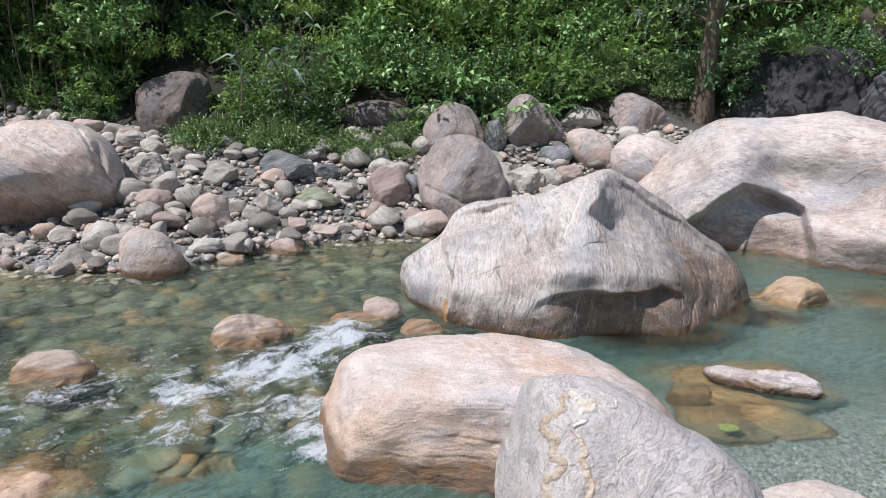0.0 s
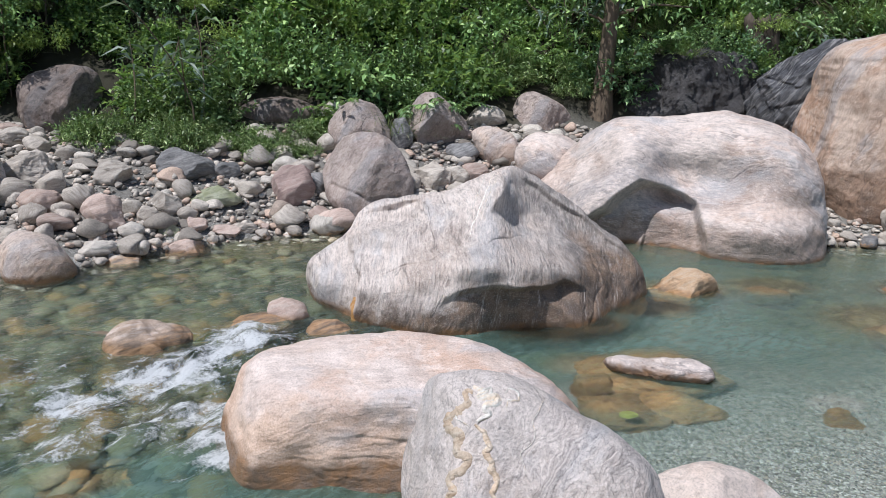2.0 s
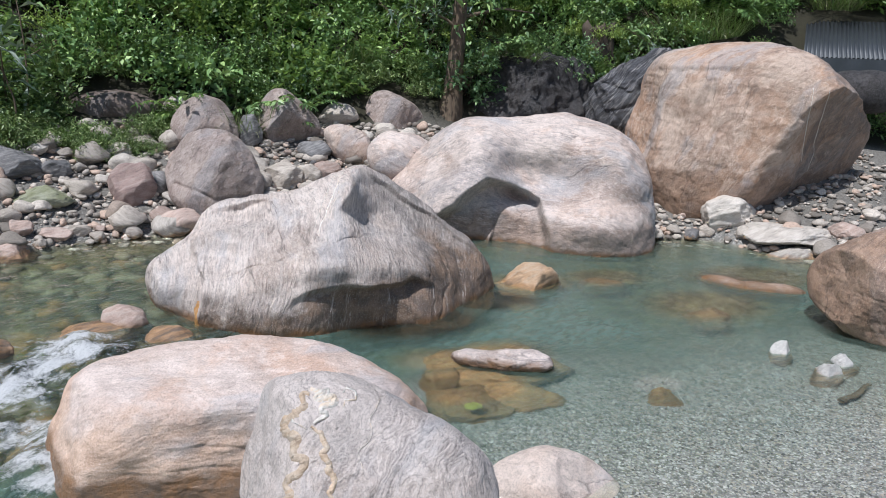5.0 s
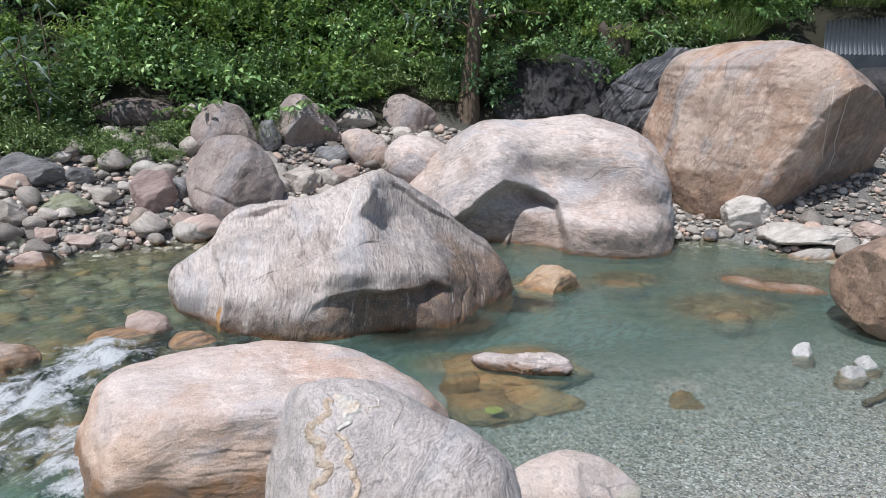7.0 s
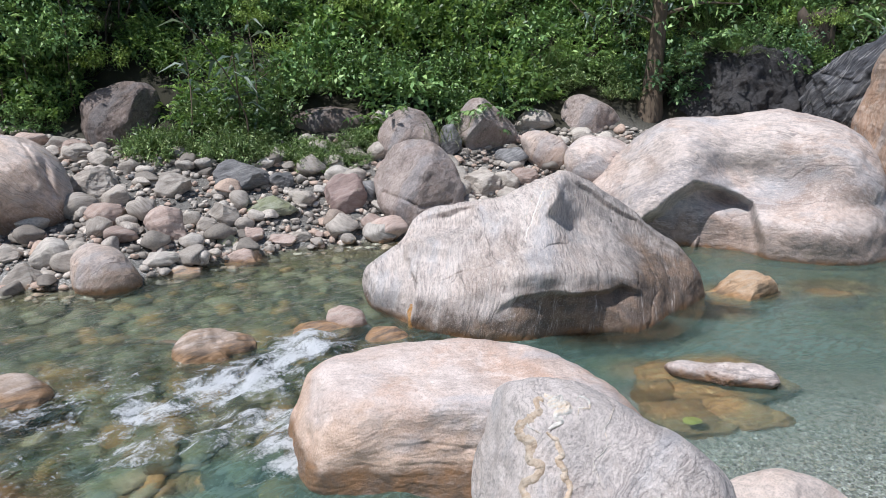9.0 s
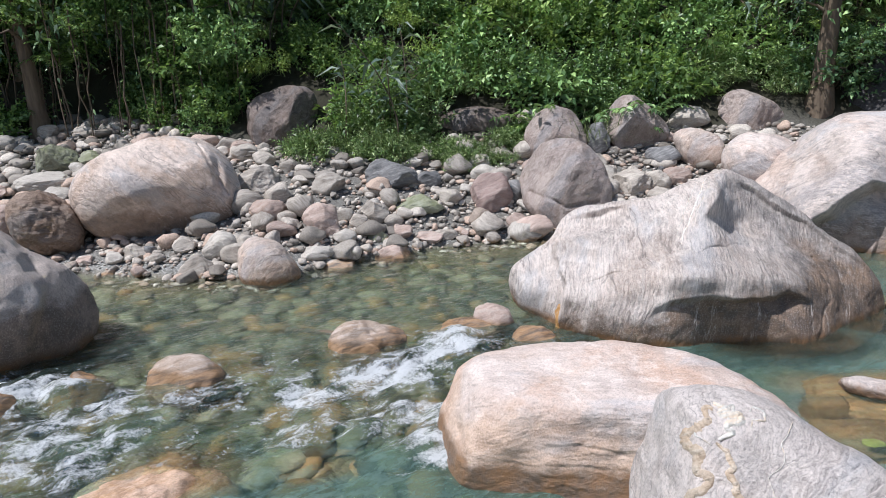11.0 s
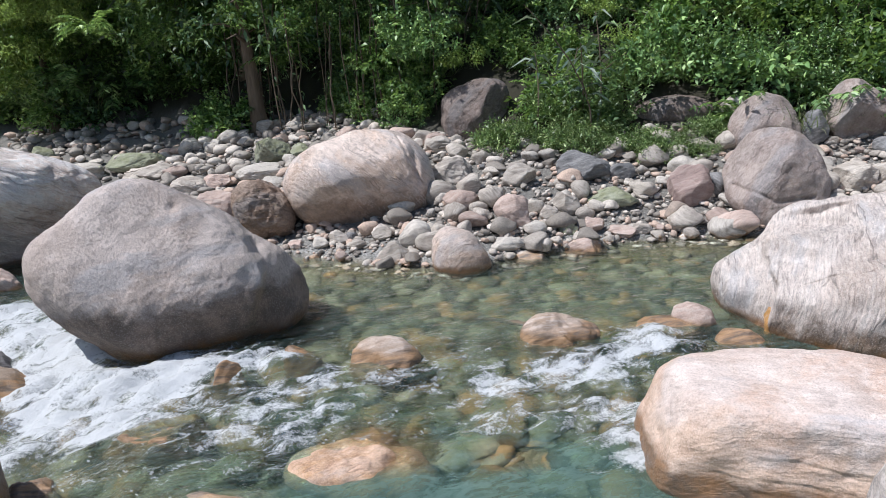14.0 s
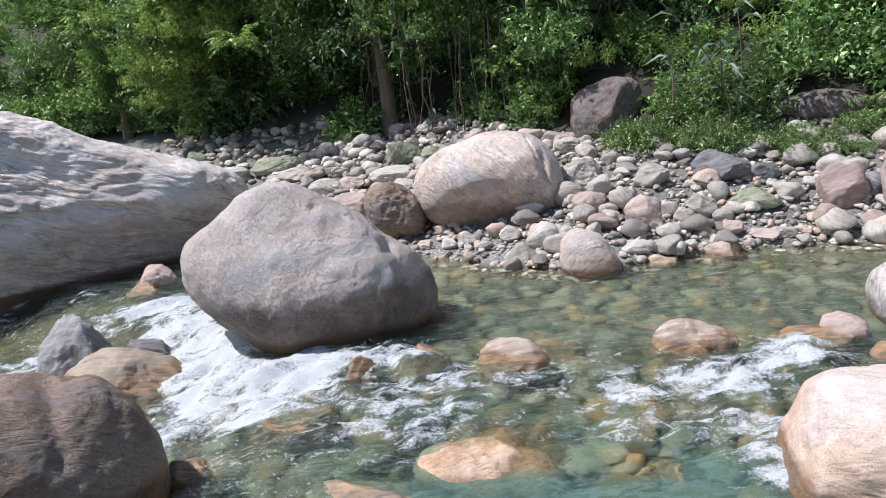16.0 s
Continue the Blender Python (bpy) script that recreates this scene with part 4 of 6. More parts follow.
boulder("brown banded boulder standing in the pool", TAWNY, (5.88, 5.06, 0.44), (-51, 13),
        (0.73, 0.74, 0.73, 0.68, 0.57, 0.51, 0.5, 0.58, 0.62, 0.59, 0.52, 0.51, 0.54, 0.63, 0.72, 0.72), 0.6, 0.7, seed=11, cuts=((-42, -8, 0.44, 0.012), (30, 5, 0.5, 0.015), (0, 48, 0.5, 0.02), (0, -35, 0.5, 0.02)), strata=(0.3, 0.9, 0.1, 0.12, 0.008))
boulder("upright mauve granite boulder on the shore", MAUVE, (0.085, 10.46, 0.54), (-1, 9),
        (0.64, 0.61, 0.64, 0.71, 0.74, 0.75, 0.78, 0.75, 0.63, 0.63, 0.61, 0.67, 0.72, 0.72, 0.72, 0.66), 0.55, 0.6, 6, seed=12, lumps=0.025, rough=0.010, box=2.6, cuts=((-35, 20, 0.50, 0.015), (30, -5, 0.50, 0.015), (0, 45, 0.60, 0.02), (55, 30, 0.56, 0.02), (-70, 30, 0.58, 0.02)), cracks=((((-0.5, 0.0), (0.0, -0.2), (0.4, -0.15)), 0.02, 0.04),))
boulder("rounded mauve granite boulder standing behind another", MAUVE, (-0.04, 11.86, 1.26), (-1, 5),
        (0.45, 0.41, 0.4, 0.38, 0.39, 0.38, 0.39, 0.41, 0.46, 0.51, 0.58, 0.51, 0.48, 0.5, 0.55, 0.55), 0.45, 0.45, 6, seed=13, lumps=0.025, rough=0.010, box=2.6, cuts=((-30, 25, 0.34, 0.015), (25, 35, 0.34, 0.015), (60, 30, 0.36, 0.015)))
boulder("domed grey boulder tilted on the bank", MAUVE, (1.18, 12.09, 1.29), (-7, 4),
        (0.55, 0.42, 0.38, 0.4, 0.48, 0.5, 0.5, 0.51, 0.5, 0.44, 0.44, 0.47, 0.55, 0.56, 0.56, 0.61), 0.5, 0.5, 6, seed=14, lumps=0.025, rough=0.010, cuts=((25, -28, 0.28, 0.012), (-40, 25, 0.36, 0.015), (50, 30, 0.34, 0.015), (-75, 30, 0.42, 0.02)))
boulder("dark lichened rock standing out of the bushes", UMBER, (-4.69, 12.47, 1.50), (20, 3),
        (0.59, 0.64, 0.69, 0.62, 0.54, 0.51, 0.54, 0.61, 0.57, 0.63, 0.69, 0.72, 0.66, 0.68, 0.62, 0.63), 0.55, 0.6, 6, seed=15, lumps=0.05, rough=0.03, cuts=((-20, 30, 0.45, 0.02), (40, 0, 0.48, 0.02)))
boulder("angular grey boulder below the bushes", MAUVE, (3.16, 12.84, 1.39), (-15, 4),
        (0.5, 0.4, 0.33, 0.31, 0.34, 0.41, 0.48, 0.5, 0.51, 0.54, 0.58, 0.52, 0.52, 0.57, 0.65, 0.66), 0.5, 0.5, 6, seed=16, box=2.8, cuts=((45, 0, 0.42, 0.015), (-25, 15, 0.44, 0.015)))
boulder("pinkish boulder lying behind the great ones", PALE, (2.72, 10.73, 0.89), (-16, 7),
        (0.58, 0.52, 0.44, 0.39, 0.37, 0.41, 0.43, 0.47, 0.48, 0.46, 0.46, 0.43, 0.41, 0.45, 0.55, 0.57), 0.45, 0.5, 6, seed=17)
boulder("dark wet rock face at the foot of the hill", DARKROCK, (5.73, 12.57, 1.87), (-25, 2),
        (1.27, 1.09, 0.83, 0.68, 0.66, 0.77, 1.02, 1.18, 1.36, 1.02, 0.8, 0.78, 0.85, 1.1), 0.5, 1.0, 6, seed=18, lumps=0.10, rough=0.06, box=3.0, cuts=((-25, 20, 0.42, 0.01), (30, 10, 0.44, 0.01)), cracks=((((-0.9, 0.1), (-0.2, -0.1), (0.6, 0.05)), 0.03, 0.06),))
boulder("blue-grey slate slab leaning behind the great boulders", SLATE, (7.04, 11.39, 1.95), (-33, 1),
        (0.85, 0.91, 0.92, 0.69, 0.54, 0.5, 0.53, 0.67, 0.93, 0.86, 0.75, 0.74, 0.71, 0.84), 0.45, 0.7, 6, seed=19, lumps=0.08, rough=0.05, box=2.8, cuts=((-20, 25, 0.38, 0.01), (30, 0, 0.42, 0.01), (-50, -5, 0.5, 0.01)), cracks=((((-0.6, 0.2), (-0.1, 0.0), (0.4, 0.1)), 0.02, 0.05), (((-0.3, -0.3), (0.3, -0.15), (0.7, -0.3)), 0.02, 0.05)))
boulder("flat dark grey rock on the far slope", DARKROCK, (11.02, 10.39, 2.18), (-48, 0),
        (0.75, 0.55, 0.41, 0.34, 0.38, 0.53, 0.7, 0.66, 0.47, 0.43, 0.45, 0.62), 0.5, 0.8, 5, seed=20)
boulder("low dark brown rock among the leafy mat", UMBER, (-1.39, 12.81, 1.36), (6, 4),
        (0.72, 0.48, 0.32, 0.27, 0.26, 0.31, 0.45, 0.68, 0.56, 0.41, 0.33, 0.34, 0.43, 0.6), 0.5, 0.6, 6, seed=21, lumps=0.03)
boulder("orange-brown boulder wedged between grey ones", WETFOOT, (2.11, 11.61, 0.97), (-11, 6),
        (0.38, 0.33, 0.28, 0.29, 0.35, 0.42, 0.33, 0.31, 0.31, 0.38, 0.43, 0.44), 0.35, 0.4, 6, seed=22, cuts=((20, 20, 0.3, 0.02),))
boulder("pale egg-shaped stone with a wet brown foot at the water", WETFOOT, (-3.39, 7.97, 0.17), (21, 14),
        (0.28, 0.24, 0.25, 0.28, 0.35, 0.36, 0.34, 0.38, 0.41, 0.43, 0.43, 0.4), 0.34, 0.36, 6, seed=23)
boulder("rough dark brown boulder beside the round one", BROWN, (-6.59, 8.61, 0.52), (37, 9),
        (0.42, 0.39, 0.37, 0.4, 0.44, 0.47, 0.46, 0.42, 0.4, 0.36, 0.4, 0.44, 0.53, 0.49), 0.45, 0.5, 6, seed=24, lumps=0.05, rough=0.04)
boulder("pinkish-orange rock with water running over its flank", ORANGE, (-2.64, 3.90, -0.27), (32, 30),
        (0.44, 0.29, 0.24, 0.22, 0.24, 0.29, 0.45, 0.43, 0.34, 0.32, 0.29, 0.32, 0.39, 0.51), 0.30, 0.4, 6, seed=25, cuts=((-10, 40, 0.24, 0.01), (30, 20, 0.27, 0.01), (-8, 68, 0.17, 0.008), (55, 30, 0.3, 0.01)), lumps=0.06)
boulder("long flat pale slab lying just above the pool", PALE, (2.15, 5.08, 0.03), (-26, 22),
        (0.37, 0.24, 0.12, 0.09, 0.08, 0.08, 0.1, 0.16, 0.42, 0.24, 0.13, 0.1, 0.09, 0.1, 0.13, 0.21), 0.16, 0.2, 6, seed=27, box=3.4, cuts=((0, 66, 0.07, 0.004), (30, 30, 0.2, 0.006)), hollows=((0.2, 0.02, 0.05, 0.1, 0.03), (-0.1, 0.0, 0.04, 0.1, 0.02)), lumps=0.10, rough=0.05)
boulder("long flat pinkish rock barely above the pool", WETFOOT, (5.87, 6.64, -0.08), (-43, 15),
        (0.61, 0.22, 0.12, 0.1, 0.11, 0.18, 0.62, 0.32, 0.2, 0.19, 0.22, 0.3), 0.3, 0.35, 6, seed=26)
boulder("smooth pale pinkish stone at the edge of the pool", DRY, (1.74, 3.52, -0.02), (-27, 30),
        (0.44, 0.33, 0.25, 0.21, 0.2, 0.2, 0.21, 0.26, 0.33, 0.4, 0.36, 0.3, 0.28, 0.28, 0.3, 0.36), 0.28, 0.3, 6, seed=28, cuts=((40, 20, 0.22, 0.015), (-30, 30, 0.24, 0.02)))
from mathutils.bvhtree import BVHTree


# ---- loose stones ----
def stone(label, kind, x, y, z, w, h, where="bank"):
    """One loose stone whose front foot shows at x, y, z: on the bank, standing in the river, or wholly under water."""
    depth = 0.8 * w
    seed = int(1000 * abs(x) + 777 * abs(y)) % 9973
    sunk = {"bank": 0.15 * h, "river": 0.6 * h + 0.3, "under": 0.6}[where]
    top = {"bank": h, "river": h, "under": -0.07}[where]
    tall = top + sunk
    pts, faces = stone_points(6 if w > 0.6 else 5, (w * 1.05, depth, tall), seed)
    ob = new("stone", mesh_from("stone", pts, faces, STONES["a" if where == "under" else kind]))
    away = Vector((x + 0.3, y - 0.3)).normalized() * 0.42 * depth
    ob.location = (x + away.x, y + away.y, z + top - tall / 2)
    return tagged(ob, label, "stone", "loose river stones")


stone("rounded grey stone at the water's edge", "g", -4.19, 7.83, -0.00, 0.55, 0.29, "river")
stone("rounded pale whitish-grey stone on the stony bank", "w", -4.06, 8.19, 0.09, 0.43, 0.37)
stone("rounded grey stone on the stony bank", "g", -4.63, 8.41, 0.14, 0.35, 0.23)
stone("rounded grey stone on the stony bank", "g", -5.24, 8.34, 0.11, 0.29, 0.18)
stone("rounded pale whitish-grey stone on the stony bank", "w", -5.46, 8.24, 0.07, 0.24, 0.15)
stone("rounded pinkish stone on the stony bank", "p", -5.81, 8.17, 0.04, 0.23, 0.14)
stone("rounded grey stone on the stony bank", "g", -4.88, 8.19, 0.08, 0.23, 0.14)
stone("flat pale whitish-grey stone at the water's edge", "w", -5.42, 7.98, -0.00, 0.30, 0.10, "river")
stone("rounded pale whitish-grey stone on the stony bank", "w", -2.95, 8.39, 0.04, 0.43, 0.21)
stone("flat pale whitish-grey stone at the water's edge", "w", -2.67, 8.35, -0.00, 0.61, 0.09, "river")
stone("flat pinkish stone at the water's edge", "p", -2.09, 8.77, -0.00, 0.68, 0.16, "river")
stone("rounded pinkish stone on the stony bank", "p", -1.72, 9.30, 0.03, 0.37, 0.17)
stone("rounded pinkish stone on the stony bank", "p", -2.08, 9.28, 0.11, 0.30, 0.21)
stone("rounded greenish mossy stone on the stony bank", "n", -2.36, 9.12, 0.11, 0.26, 0.20)
stone("rounded grey stone on the stony bank", "g", -1.54, 9.46, 0.06, 0.34, 0.14)
stone("rounded pinkish stone on the stony bank", "p", -3.00, 8.87, 0.20, 0.51, 0.47)
stone("rounded greenish mossy stone on the stony bank", "n", -1.89, 9.87, 0.28, 0.70, 0.31)
stone("rounded grey stone on the stony bank", "g", -2.46, 9.57, 0.27, 0.41, 0.32)
stone("rounded grey stone on the stony bank", "g", -2.66, 9.37, 0.25, 0.25, 0.19)
stone("rounded pinkish stone on the stony bank", "p", -3.81, 9.16, 0.35, 0.53, 0.36)
stone("rounded grey stone on the stony bank", "g", -4.27, 10.03, 0.57, 0.68, 0.45)
stone("rounded grey stone on the stony bank", "g", -3.24, 10.06, 0.58, 0.49, 0.34)
stone("rounded grey stone on the stony bank", "g", -2.61, 10.23, 0.50, 0.34, 0.24)
stone("rounded dark grey stone on the stony bank", "d", -2.40, 10.45, 0.55, 0.77, 0.49)
stone("rounded dark grey stone on the stony bank", "d", -1.90, 10.68, 0.56, 0.36, 0.28)
stone("upright reddish stone on the stony bank", "r", -0.97, 10.23, 0.26, 0.57, 0.60)
stone("rounded grey stone on the stony bank", "g", 0.95, 10.88, 0.45, 0.54, 0.31)
stone("rounded grey stone on the stony bank", "g", 1.35, 10.85, 0.46, 0.40, 0.28)
stone("rounded pinkish stone on the stony bank", "p", 1.70, 10.96, 0.51, 0.43, 0.28)
stone("rounded grey stone half hidden below the bushes", "g", 2.06, 12.42, 1.17, 0.73, 0.39)
stone("upright dark grey stone on the stony bank", "d", 0.61, 11.67, 0.84, 0.36, 0.53)
stone("rounded grey stone on the stony bank", "g", 1.03, 10.71, 0.38, 0.61, 0.42)
stone("upright grey stone on the stony bank", "g", 1.45, 10.83, 0.45, 0.26, 0.26)
stone("rounded grey stone half hidden below the bushes", "g", -0.43, 12.38, 1.21, 0.48, 0.39)
stone("flat grey stone on the stony bank", "g", -0.90, 11.64, 0.86, 0.54, 0.17)
stone("rounded pinkish stone on the stony bank", "p", -7.56, 8.75, 0.17, 0.83, 0.61)
stone("rounded greenish mossy stone on the stony bank", "n", -8.06, 11.04, 0.85, 0.73, 0.45)
stone("rounded greenish mossy stone on the stony bank", "n", -7.47, 11.08, 0.87, 0.41, 0.32)
stone("flat pale whitish-grey stone on the stony bank", "w", -7.64, 10.24, 0.62, 1.04, 0.31)
stone("rounded grey stone on the stony bank", "g", -8.81, 9.70, 0.44, 0.70, 0.36)
stone("rounded pinkish stone on the stony bank", "p", -8.47, 10.02, 0.54, 0.58, 0.28)
stone("flat grey stone on the stony bank", "g", -10.23, 10.32, 0.62, 1.00, 0.32)
stone("rounded pale whitish-grey stone on the stony bank", "w", -7.36, 10.03, 0.56, 0.48, 0.21)
stone("rounded grey stone on the stony bank", "g", -4.91, 11.21, 0.90, 0.42, 0.33)
stone("flat greenish mossy stone on the stony bank", "n", -10.93, 10.77, 0.75, 1.17, 0.39)
stone("flat pale whitish-grey stone on the stony bank", "w", -11.89, 10.40, 0.64, 0.88, 0.34)
stone("rounded greenish mossy stone on the stony bank", "n", -13.82, 11.23, 0.88, 0.61, 0.42)
stone("rounded grey stone on the stony bank", "g", -11.19, 10.88, 0.78, 0.66, 0.33)
stone("rounded grey stone on the stony bank", "g", -10.07, 10.35, 0.63, 0.77, 0.33)
stone("rounded grey stone on the stony bank", "g", -8.85, 9.74, 0.45, 0.58, 0.34)
stone("rounded pinkish stone on the stony bank", "p", -8.49, 10.01, 0.53, 0.52, 0.27)
stone("flat pinkish stone standing in the shallow river", "p", -8.65, 5.96, -0.00, 0.72, 0.22, "river")
stone("flat brown stone standing in the shallow river", "b", -8.34, 5.61, -0.00, 0.58, 0.12, "river")
stone("rounded grey stone standing in the shallow river", "gl", -7.33, 4.02, -0.29, 1.0, 0.55, "river")
stone("flat dark grey stone standing in the shallow river", "dl", -6.60, 4.28, -0.27, 0.80, 0.30, "river")
stone("long tan stone standing in the rapids", "bl", -6.27, 3.78, -0.32, 1.36, 0.38, "river")
stone("rounded brown stone standing in the shallow river", "b", -4.10, 4.50, -0.16, 0.46, 0.24, "river")
stone("rounded wet brown stone with water sliding over it", "b", -4.09, 3.72, -0.31, 0.76, 0.32, "river")
stone("rounded brown stone standing in the shallow river", "b", -2.96, 5.00, -0.02, 0.60, 0.19, "river")
stone("rounded brown stone standing in the shallow river", "b", -1.69, 5.68, -0.02, 0.62, 0.25, "river")
stone("rounded pinkish stone standing in the shallow river", "p", -0.71, 6.37, -0.00, 0.44, 0.18, "river")
stone("flat brown stone standing in the shallow river", "b", -0.36, 6.00, -0.00, 0.43, 0.09, "river")
stone("rounded wet brown stone standing in the shallow river", "b", -4.40, 3.00, -0.33, 0.50, 0.25, "river")
stone("flat orange-brown stone lying under shallow water", "b", -1.66, 3.94, -0.17, 0.54, 0.14, "under")
stone("flat brown stone standing in the shallow river", "b", -3.70, 4.96, -0.02, 0.36, 0.11, "river")
stone("rounded greenish mossy stone half hidden below the bushes", "n", -23.11, 14.10, 1.92, 0.94, 0.62)
stone("rounded pale whitish-grey stone on the stony bank", "w", 7.00, 8.54, 0.12, 0.90, 0.52)
stone("flat pale whitish-grey stone on the stony bank", "w", 7.37, 7.79, 0.03, 1.53, 0.33)
stone("flat pale whitish-grey stone at the water's edge", "w", 7.25, 7.49, -0.00, 0.97, 0.13, "river")
stone("flat orange-brown stone standing in the shallow river", "o", 3.12, 6.85, -0.01, 0.78, 0.25, "river")
stone("flat orange-brown stone lying under shallow water", "b", 4.06, 6.94, -0.00, 0.59, 0.04, "under")
stone("rounded pale whitish-grey stone standing in the shallow river", "wl", 4.56, 4.78, -0.00, 0.20, 0.09, "river")
stone("rounded pale whitish-grey stone standing in the shallow river", "wl", 4.60, 4.33, -0.00, 0.28, 0.17, "river")
stone("rounded pale whitish-grey stone standing in the shallow river", "wl", 4.93, 4.46, -0.00, 0.24, 0.08, "river")
stone("rounded pinkish stone on the stony bank", "p", 8.20, 7.58, 0.17, 0.56, 0.27)
stone("flat orange-brown stone lying under shallow water", "b", 1.62, 4.50, 0.0, 0.78, 0.07, "under")
stone("flat brown stone lying under shallow water beside the slab", "b", 1.95, 4.98, 0.02, 1.25, 0.07, "under")
stone("long flat olive stone lying under shallow water", "b", 2.05, 4.58, -0.01, 0.62, 0.07, "under")
stone("flat pale whitish-grey stone standing in the shallow river", "w", -2.95, 3.05, -0.19, 0.77, 0.12, "river")
stone("flat orange-brown stone lying under shallow water", "b", 1.61, 5.11, -0.01, 0.35, 0.09, "under")
stone("flat brown stone standing in the shallow river", "b", -0.96, 6.12, -0.01, 0.62, 0.10, "river")
stone("flat orange-brown stone lying under shallow water", "b", -2.84, 5.64, -0.00, 0.49, 0.05, "under")
stone("rounded orange-brown stone lying under shallow water", "b", -3.53, 3.16, -0.17, 0.46, 0.24, "under")
stone("rounded orange-brown stone lying under shallow water", "b", -2.47, 3.95, -0.14, 0.43, 0.30, "under")
stone("flat orange-brown stone lying under shallow water", "b", 4.63, 5.81, -0.01, 0.60, 0.11, "under")
stone("flat orange-brown stone lying under shallow water", "b", 3.13, 4.36, -0.01, 0.31, 0.04, "under")
stone("flat orange-brown stone lying under shallow water", "b", -3.43, 3.96, -0.13, 0.42, 0.06, "under")
stone("flat orange-brown stone lying under shallow water", "b", -1.86, 4.64, -0.14, 0.45, 0.05, "under")
stone("flat orange-brown stone lying under shallow water", "b", -2.65, 4.19, -0.14, 0.40, 0.05, "under")


# ---- quartz veins in the near grey boulder ----
def vein(host, spots, wide, mat, label, seed, face=(-15, 31), lift_by=0.004):
    """A wandering ribbon laid just proud of a boulder's face, from points across and up that face."""
    from_tree = mathutils_bvh(host)
    u, v, w = turned(*face)
    pts = np.array(spots, float)
    t = np.linspace(0, len(pts) - 1, 14 * len(pts))
    line = np.stack([np.interp(t, range(len(pts)), pts[:, k]) for k in (0, 1)], -1)
    q = np.stack([t * 1.7, 0 * t, 0 * t + seed], -1)
    line = line + 0.012 * np.stack([fbm(q, 1.0, 3, seed), fbm(q, 1.0, 3, seed + 1)], -1)
    ends = np.pad(line, ((6, 6), (0, 0)), mode="edge")
    line = np.stack([np.convolve(ends[:, k], np.hanning(13) / np.hanning(13).sum(), "valid") for k in (0, 1)], -1)
    side = np.gradient(line, axis=0)
    side = np.stack([-side[:, 1], side[:, 0]], -1) / np.linalg.norm(side, axis=1, keepdims=True)
    width = wide * (0.55 + 0.45 * np.abs(fbm(q + 9, 1.3, 3, seed + 2)) + 0.15) * np.sin(np.linspace(0.15, 3.0, len(t))) ** 0.5
    rows = []
    for k, lift in ((-1, 0.0), (-0.55, lift_by), (0.55, lift_by), (1, 0.0)):
        for a, b2 in line + side * (k * width / 2)[:, None]:
            hit, n, _, _ = from_tree.ray_cast(Vector(u * a + v * b2 + w * 2), -Vector(w))
            rows.append(np.array(hit if hit else u * a + v * b2) + np.array(n if hit else w) * lift)
    n = len(t)
    f = [(r * n + i, r * n + i + 1, (r + 1) * n + i + 1, (r + 1) * n + i) for r in range(3) for i in range(n - 1)]
    return part("quartz_vein", mesh_from("quartz_vein", rows, f, mat), host, label)


def mathutils_bvh(ob):
    bm = bmesh.new()
    bm.from_mesh(ob.data)
    made = BVHTree.FromBMesh(bm)
    bm.free()
    return made


QUARTZ = stone_mat("white_quartz", (0.74, 0.72, 0.68), (0.62, 0.58, 0.52), (0.66, 0.50, 0.34), wet=-1)
OCHRE = stone_mat("ochre_quartz", (0.66, 0.54, 0.42), (0.60, 0.42, 0.27), (0.70, 0.62, 0.52), wet=-1)
NEAR = next(ob for ob in scene.objects if ob.get("label", "").startswith("grey gneiss boulder veined"))
vein(NEAR, ((-0.18, 0.26), (-0.22, 0.24), (-0.19, 0.21), (-0.22, 0.17), (-0.27, 0.14), (-0.26, 0.10), (-0.21, 0.07), (-0.22, 0.02), (-0.18, -0.02), (-0.20, -0.06), (-0.24, -0.10), (-0.22, -0.13), (-0.24, -0.16), (-0.21, -0.22)), 0.042, OCHRE, "wandering ochre and white quartz vein", 71, lift_by=0.007)
vein(NEAR, ((-0.17, 0.28), (-0.13, 0.27), (-0.15, 0.23), (-0.09, 0.24), (-0.07, 0.21), (-0.12, 0.19), (-0.10, 0.16), (-0.15, 0.14)), 0.034, QUARTZ, "folded white quartz vein", 72, lift_by=0.007)
vein(NEAR, ((-0.15, 0.12), (-0.12, 0.09), (-0.10, 0.05), (-0.11, 0.02), (-0.07, -0.01), (-0.08, -0.05), (-0.06, -0.08), (-0.07, -0.13), (-0.04, -0.18)), 0.030, OCHRE, "pinkish quartz vein", 73, lift_by=0.007)
vein(NEAR, ((-0.06, 0.27), (-0.01, 0.28), (0.01, 0.24), (-0.03, 0.22), (-0.04, 0.18)), 0.008, QUARTZ, "thin white quartz vein", 74)
vein(NEAR, ((-0.13, 0.25), (-0.11, 0.27), (-0.10, 0.21), (-0.13, 0.21)), 0.012, QUARTZ, "thin white quartz vein", 78)
vein(NEAR, ((0.11, 0.24), (0.07, 0.16), (0.08, 0.10), (0.03, 0.03), (0.05, -0.06)), 0.003, QUARTZ, "thin white quartz vein", 75)
vein(NEAR, ((-0.20, 0.19), (-0.24, 0.17), (-0.22, 0.13), (-0.17, 0.10)), 0.006, QUARTZ, "thin white quartz vein", 79)

IRON = stone_mat("iron_stain", (0.58, 0.31, 0.10), (0.46, 0.24, 0.08), (0.62, 0.50, 0.38), wet=-1)
PEAK = next(ob for ob in scene.objects if ob.get("label", "").startswith("huge pale streaked"))
